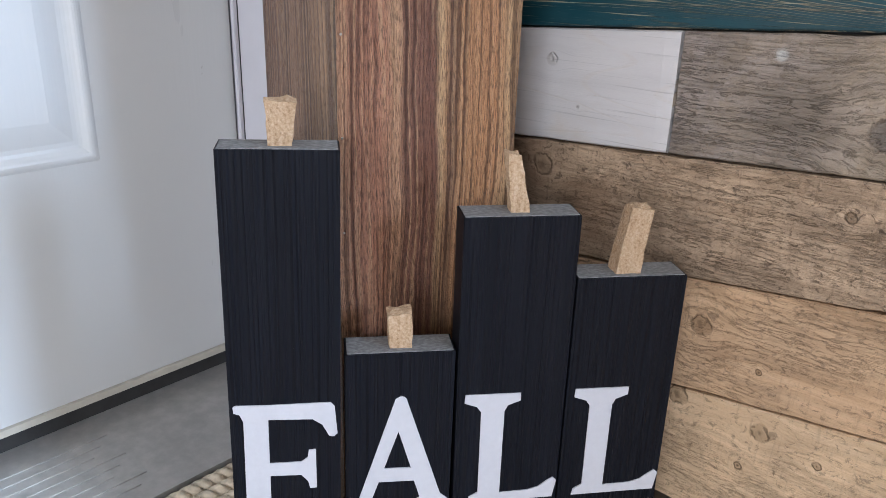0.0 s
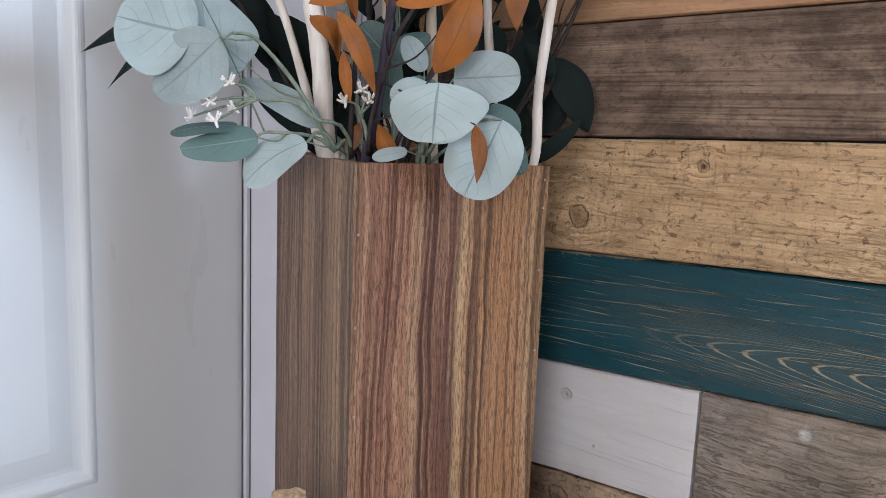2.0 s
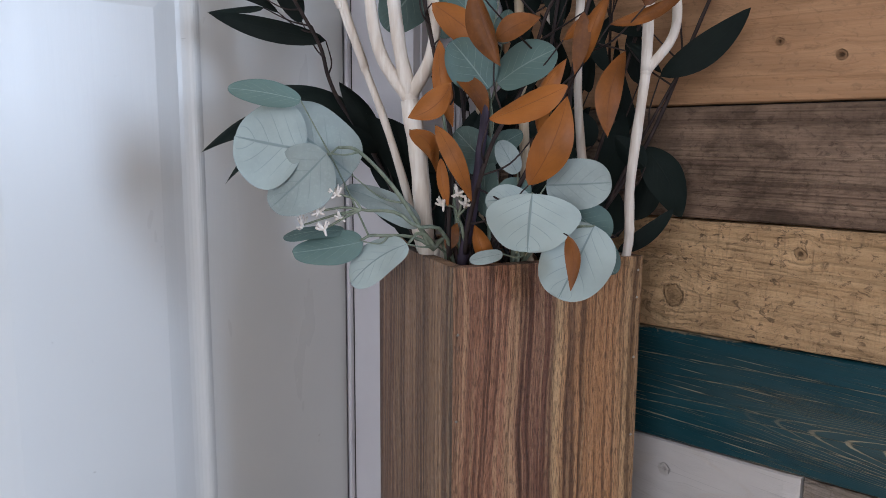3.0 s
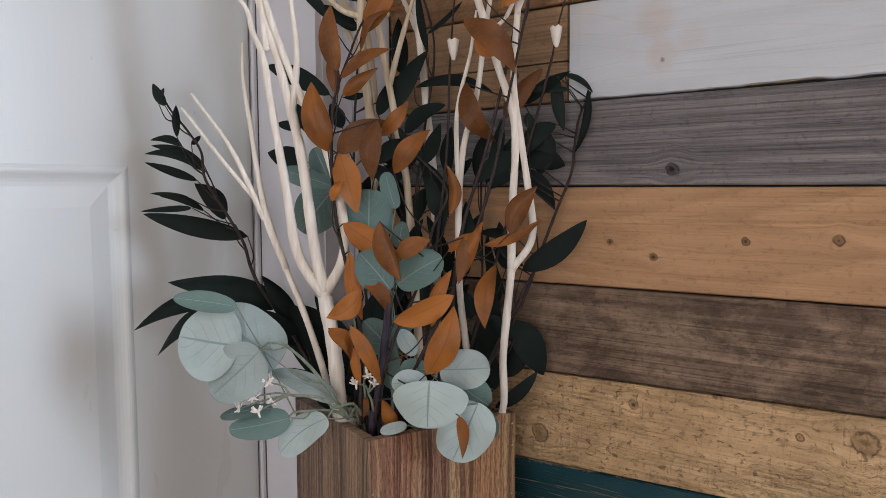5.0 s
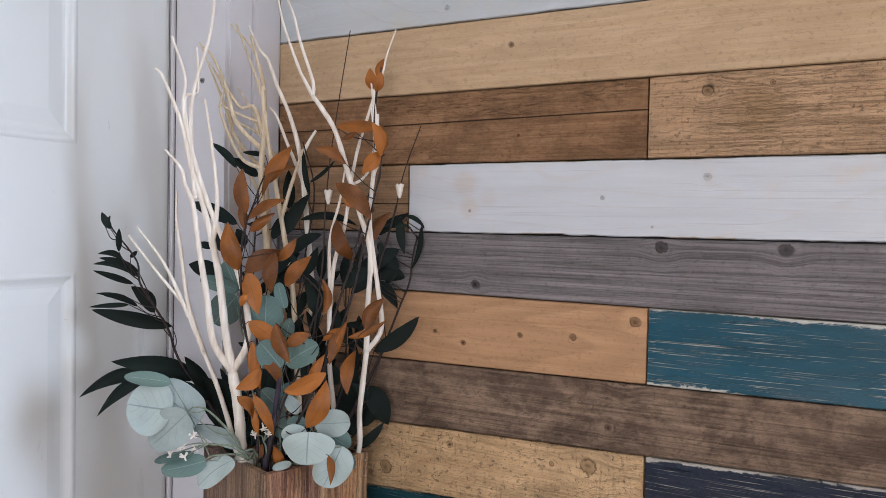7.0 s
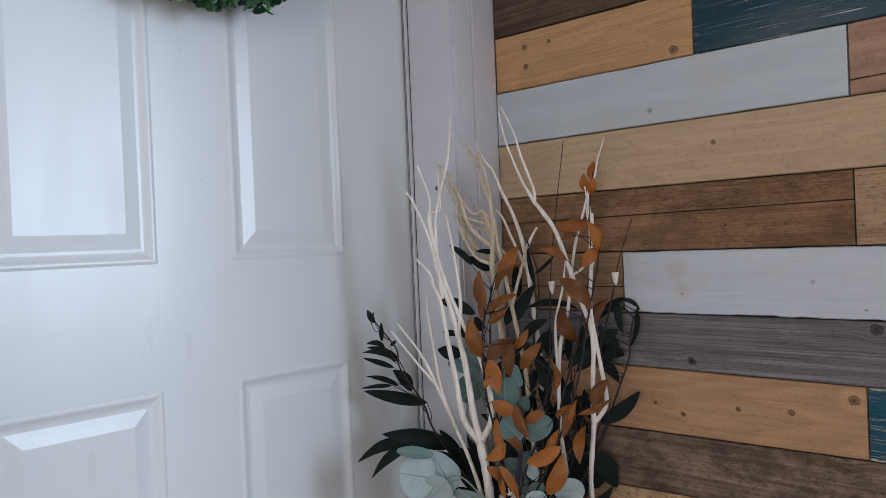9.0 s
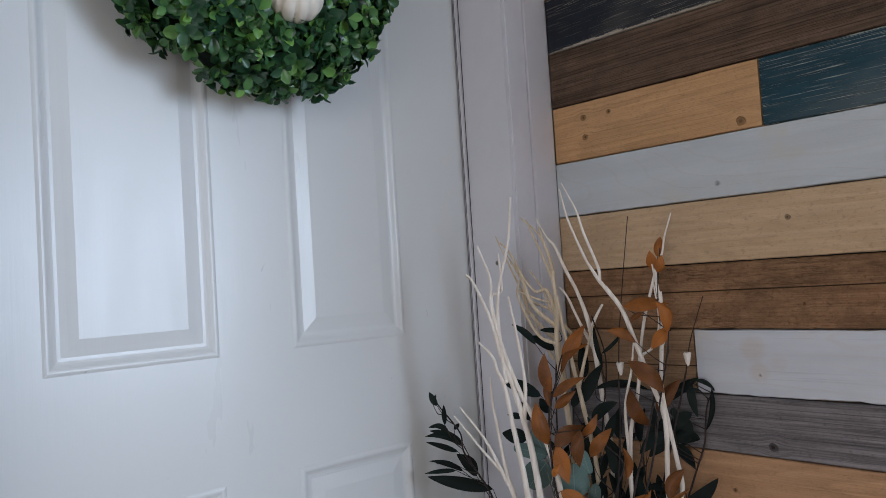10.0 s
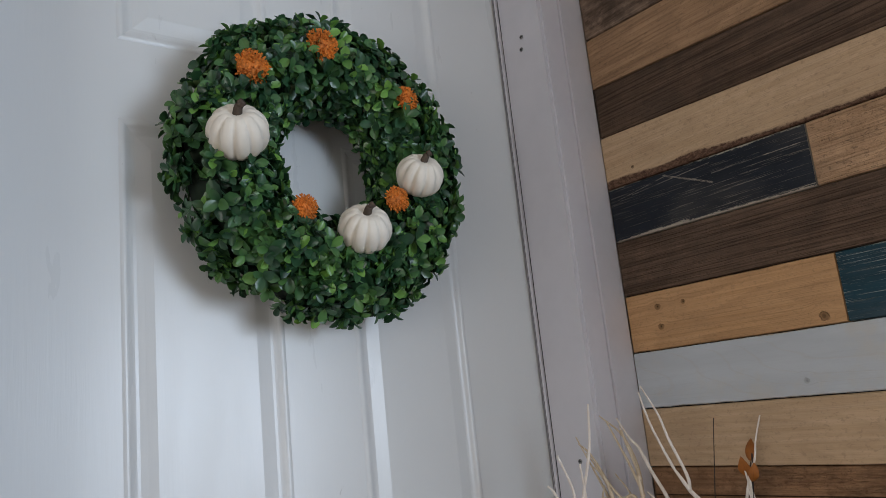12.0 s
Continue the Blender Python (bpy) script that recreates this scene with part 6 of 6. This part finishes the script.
leafy_stem("dark", [(-0.367, -0.084, 0.551), (-0.367, -0.071, 0.654), (-0.375, -0.064, 0.785)], [
    ((-0.366, -0.09, 0.598), (-0.355, -0.08, 0.65), 0.010, 0.000),
    ((-0.366, -0.058, 0.706), (-0.343, -0.037, 0.755), 0.015, -0.001),
    ((-0.376, -0.04, 0.615), (-0.389, -0.052, 0.679), 0.016, 0.002),
    ((-0.349, -0.055, 0.694), (-0.347, -0.054, 0.736), 0.015, 0.004),
    ((-0.366, -0.056, 0.645), (-0.354, -0.045, 0.684), 0.015, 0.001),
    ((-0.357, -0.089, 0.673), (-0.338, -0.072, 0.722), 0.014, -0.004),
    ((-0.369, -0.074, 0.664), (-0.389, -0.093, 0.715), 0.014, -0.004),
    ((-0.36, -0.102, 0.802), (-0.379, -0.12, 0.836), 0.010, -0.003),
    ((-0.349, -0.095, 0.729), (-0.342, -0.088, 0.781), 0.011, 0.004),
    ((-0.353, -0.096, 0.752), (-0.357, -0.1, 0.789), 0.014, -0.001),
    ((-0.375, -0.052, 0.792), (-0.372, -0.049, 0.839), 0.013, 0.004),
])
leafy_stem("dark", [(-0.356, -0.074, 0.55), (-0.34, -0.046, 0.653), (-0.345, -0.037, 0.785)], [
    ((-0.344, -0.012, 0.66), (-0.351, -0.019, 0.701), 0.014, 0.001),
    ((-0.324, -0.025, 0.672), (-0.337, -0.037, 0.736), 0.010, -0.004),
    ((-0.326, -0.055, 0.782), (-0.315, -0.045, 0.844), 0.012, -0.001),
    ((-0.34, -0.065, 0.59), (-0.35, -0.074, 0.657), 0.015, 0.001),
    ((-0.314, -0.039, 0.7), (-0.319, -0.043, 0.746), 0.015, -0.000),
    ((-0.353, -0.031, 0.786), (-0.345, -0.024, 0.836), 0.012, 0.003),
    ((-0.351, -0.074, 0.693), (-0.369, -0.092, 0.753), 0.014, -0.002),
    ((-0.358, -0.053, 0.581), (-0.373, -0.067, 0.635), 0.013, 0.001),
    ((-0.323, -0.047, 0.787), (-0.309, -0.033, 0.827), 0.013, -0.001),
    ((-0.33, -0.057, 0.708), (-0.341, -0.067, 0.766), 0.013, -0.004),
    ((-0.339, -0.051, 0.601), (-0.314, -0.027, 0.642), 0.010, 0.003),
])
leafy_stem("rust", [(-0.322, -0.108, 0.708), (-0.297, -0.09, 0.824), (-0.278, -0.076, 0.931), (-0.277, -0.075, 1.013), (-0.271, -0.071, 1.07)], [
    ((-0.284, -0.058, 1.059), (-0.286, -0.045, 1.085), 0.013, 0.0),
    ((-0.281, -0.071, 1.04), (-0.282, -0.079, 1.066), 0.018, 0.002),
    ((-0.312, -0.108, 0.992), (-0.268, -0.072, 0.993), 0.028, 0.006),
    ((-0.269, -0.085, 1.036), (-0.261, -0.087, 1.058), 0.013, 0.0),
])

# plum stalk cut off above the rim
tagged(part("plum_stalk", tube(bmesh.new(), rooted([(-0.357, -0.182, 0.564), (-0.351, -0.178, 0.608), (-0.347, -0.175, 0.65), (-0.345, -0.173, 0.672), (-0.346, -0.174, 0.689)]), 0.0042, 0.003, 9, 6, 0.3), M_STALK_PLUM, None, smooth=True),
       "thick knobbly plum coloured stalk cut short in the vase", "stalk", "stems in the vase")


def bud_stem(points, upper, bud):
    """A wiry stem that carries a small white cup and runs on as a hair above it."""
    bm = bmesh.new()
    tube(bm, rooted(points), 0.0015, 0.0012, 6, 6)
    tube(bm, [points[-1], *upper], 0.0009, 0.0006, 5, 5)
    ob = part("bud_stem", bm, M_STALK, None, smooth=True)
    bm = bmesh.new()
    prof = ((-0.011, 0.0014), (-0.007, 0.0028), (0.0, 0.0042), (0.007, 0.0052), (0.0075, 0.004), (0.002, 0.002))
    loops = [[bm.verts.new((bud[0] + r * math.cos(k * math.tau / 10) * (1 + 0.12 * math.sin(k * 2.4)), bud[1] + r * math.sin(k * math.tau / 10), bud[2] + h + 0.003 * math.sin(k * 3.1) * (h > 0.005))) for k in range(10)] for h, r in prof]
    for s, t in zip(loops, loops[1:]):
        for k in range(10):
            bm.faces.new((s[k], s[(k + 1) % 10], t[(k + 1) % 10], t[k]))
    part("bud", bm, M_BUD, ob, "white papery cup", smooth=True)
    return tagged(ob, "wiry brown stem with a small white bud in the vase", "dried stem", "stems in the vase")


bud_stem([(-0.365, -0.114, 0.55), (-0.355, -0.107, 0.66), (-0.341, -0.097, 0.803), (-0.338, -0.095, 0.886)], [(-0.334, -0.092, 0.95), (-0.325, -0.085, 1.036), (-0.315, -0.078, 1.119)], (-0.335, -0.093, 0.905))
bud_stem([(-0.341, -0.097, 0.55), (-0.3, -0.067, 0.729), (-0.273, -0.048, 0.848), (-0.263, -0.041, 0.895)], [(-0.255, -0.036, 0.94), (-0.238, -0.024, 1.0)], (-0.260, -0.039, 0.915))


def blossom_spray(root, joint, tips, seed):
    """Green stalks that end in tufts of small white star flowers."""
    bm = bmesh.new()
    tube(bm, rooted([root, joint]), 0.0016, 0.0011, 6, 6)
    for q in tips:
        tube(bm, [joint, tuple((a + b) / 2 + 0.002 for a, b in zip(joint, q)), q], 0.001, 0.0007, 5, 4)
    ob = part("blossom_spray", bm, M_STALK_GREEN, None, smooth=True)
    r = random.Random(seed)
    for q in tips:
        bm = bmesh.new()
        for _ in range(9):
            d = Vector((r.uniform(-1, 1), r.uniform(-1.2, 0.4), r.uniform(-0.6, 1))).normalized()
            tube(bm, [Vector(q), Vector(q) + d * 0.0035, Vector(q) + d * 0.006 + Vector((0, 0, 0.001))], 0.0012, 0.0007, 5, 3)
        part("blossom", bm, M_BUD, ob, "small white star flowers", smooth=True)
    return tagged(ob, "green sprig with small white blossoms at the rim", "blossom sprig", "stems in the vase")


blossom_spray((-0.355, -0.23, 0.603), (-0.383, -0.25, 0.611), [(-0.408, -0.268, 0.609), (-0.397, -0.26, 0.621), (-0.417, -0.275, 0.599), (-0.395, -0.259, 0.606), (-0.404, -0.266, 0.597)], 2)
blossom_spray((-0.352, -0.185, 0.59), (-0.353, -0.19, 0.605), [(-0.36, -0.197, 0.613), (-0.347, -0.188, 0.613), (-0.352, -0.191, 0.621)], 3)

# ---- wreath on the door ----
WY, WZ, WMAJ, WMIN = -0.517, 1.504, 0.141, 0.067
WX = DOOR_X + 0.062
wreath = tagged(empty("wreath", DOOR_X + 0.005, WY, WZ), "round green boxwood wreath with white pumpkins and orange flowers", "wreath")


def on_ring(angle, phi, r):
    """A place on the ring, relative to the wreath's own origin: angle round it, phi round its tube (0: towards the room)."""
    rad = WMAJ + r * math.sin(phi)
    return Vector((WX - DOOR_X - 0.005 + r * math.cos(phi) * 0.85, -rad * math.sin(angle), rad * math.cos(angle)))


# very dark green ring form that the leaves stand on
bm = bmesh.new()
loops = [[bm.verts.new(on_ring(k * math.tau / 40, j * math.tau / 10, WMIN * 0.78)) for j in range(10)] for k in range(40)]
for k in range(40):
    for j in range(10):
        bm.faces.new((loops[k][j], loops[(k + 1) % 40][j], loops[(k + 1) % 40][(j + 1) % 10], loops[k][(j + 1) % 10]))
part("wreath_form", bm, plain("core_dark_green", (0.010, 0.022, 0.010), 0.9, vary=0.5), wreath, "very dark green core under the leaves", smooth=True)

verts, faces = [], []
r = random.Random(7)


def box_leaf(at, ahead, face, size):
    side = ahead.cross(face).normalized()
    w = size * 0.34
    k = len(verts)
    for t, s in ((0, 0), (0.3, -0.7), (0.68, -1.0), (0.93, -0.6), (1.02, 0), (0.93, 0.6), (0.68, 1.0), (0.3, 0.7)):
        verts.append(at + ahead * (t * size) + side * (s * w) + face * (abs(s) * w * 0.45 - 0.25 * size * t * t))
    verts.append(at + ahead * (0.55 * size) - face * (0.08 * size))
    for i in range(8):
        faces.append((k + i, k + (i + 1) % 8, k + 8))


for n in range(1150):
    ang, phi = r.uniform(0, math.tau), r.triangular(-2.4, 2.4, 0.0) if n % 3 else r.uniform(-2.3, 2.3)
    lump = 1 + 0.16 * noise.noise(Vector((math.cos(ang) * 5, math.sin(ang) * 5, phi * 1.7)))
    stands = 0.05 if n % 6 == 0 and math.sin(phi) > 0.55 else -0.15 if math.sin(phi) < -0.4 else 0.0
    base = on_ring(ang, phi, WMIN * (0.72 + 0.25 * r.random() + stands) * lump)
    out = (base - on_ring(ang, phi, 0.0)).normalized()
    out = (out + Vector((r.gauss(0, 0.35), r.gauss(0, 0.35), r.gauss(0, 0.35)))).normalized()
    u = out.cross(Vector((0.3, 0.5, 0.8))).normalized()
    w = out.cross(u)
    size = r.uniform(0.017, 0.026)
    turn0 = r.uniform(0, 6.28)
    for tier, count, tilt in ((0.0, 4, 1.15), (0.007, 3, 0.7)):
        for i in range(count):
            a = turn0 + tier * 120 + i * math.tau / count + r.gauss(0, 0.2)
            rad = u * math.cos(a) + w * math.sin(a)
            ahead = (out * math.cos(tilt) + rad * math.sin(tilt)).normalized()
            face = (out * math.sin(tilt) - rad * math.cos(tilt)).normalized()
            box_leaf(base + out * tier, ahead, face, size * r.uniform(0.8, 1.1) * (0.8 if tier else 1))
me = bpy.data.meshes.new("foliage")
me.from_pydata([tuple(v) for v in verts], [], faces)
me.materials.append(M_BOX)
for p in me.polygons:
    p.use_smooth = True
foliage = new("foliage", me)
foliage.parent = wreath
tagged(foliage, "dense small glossy boxwood leaves", kind="stuff")


def pumpkin(y, z, size, axis):
    """A ribbed squat pumpkin with a bent stalk, pressed into the leaves."""
    bm = bmesh.new()
    rows, cols = 16, 88
    grid = []
    for i in range(rows + 1):
        a = math.pi * i / rows
        ring_pts = []
        for k in range(cols):
            b = math.tau * k / cols
            rib = 1 - 0.15 * (1 - abs(math.sin(b * 5.5))) ** 1.6 * math.sin(a) ** 0.4
            rr = size * rib * (math.sin(a) ** 0.85)
            zz = size * 0.84 * math.cos(a) - (size * 0.22 * max(0, 1 - rr / (size * 0.5)) * (1 if a < 1.57 else -1))
            ring_pts.append(bm.verts.new((rr * math.cos(b), rr * math.sin(b), zz)))
        grid.append(ring_pts)
    for s, t in zip(grid, grid[1:]):
        for k in range(cols):
            bm.faces.new((s[k], t[k], t[(k + 1) % cols], s[(k + 1) % cols]))
    bmesh.ops.remove_doubles(bm, verts=bm.verts, dist=1e-6)
    ob = part("pumpkin", bm, M_PUMPKIN, wreath, "small ribbed cream white pumpkin", smooth=True)
    ob.matrix_local = Matrix.Translation((-0.488 - DOOR_X - 0.005, y - WY, z - WZ)) @ Vector(axis).to_track_quat("Z", "Y").to_matrix().to_4x4()
    bm = tube(bmesh.new(), [(0, 0, size * 0.4), (0.001, 0, size * 0.75), (size * 0.08, 0, size * 0.95), (size * 0.22, 0, size * 1.08)], size * 0.17, size * 0.13, 7, 4, 0.3)
    part("stalk", bm, M_PSTEM, ob, "bent brown stalk", smooth=True)
    return ob


pumpkin(-0.667, 1.514, 0.0375, (0.72, -0.32, 0.62))
pumpkin(-0.502, 1.405, 0.0355, (0.72, -0.25, 0.65))
pumpkin(-0.406, 1.487, 0.0335, (0.70, -0.12, 0.68))


def flower(y, z, size, seed):
    """A domed head of hundreds of tiny orange florets."""
    r = random.Random(seed)
    bm = bmesh.new()
    bmesh.ops.create_icosphere(bm, subdivisions=3, radius=size * 0.86)
    for _ in range(170):
        d = Vector((abs(r.gauss(0, 1)) + 0.1, r.gauss(0, 1), r.gauss(0, 1))).normalized()
        q = d * size * r.uniform(0.82, 1.0)
        tube(bm, [q, q + d * size * 0.16], size * 0.075, size * 0.05, 4, 1)
    for v in bm.verts:
        v.co.x *= 0.7
    ob = part("flower", bm, M_FLOWER, wreath, "domed orange flower head")
    ob.location = (-0.493 - DOOR_X - 0.005, y - WY, z - WZ)
    return ob


for k, (y, z, s) in enumerate(((-0.643, 1.603, 0.0225), (-0.543, 1.655, 0.022), (-0.414, 1.601, 0.0175), (-0.584, 1.428, 0.017), (-0.446, 1.450, 0.0175))):
    flower(y, z, s, k)
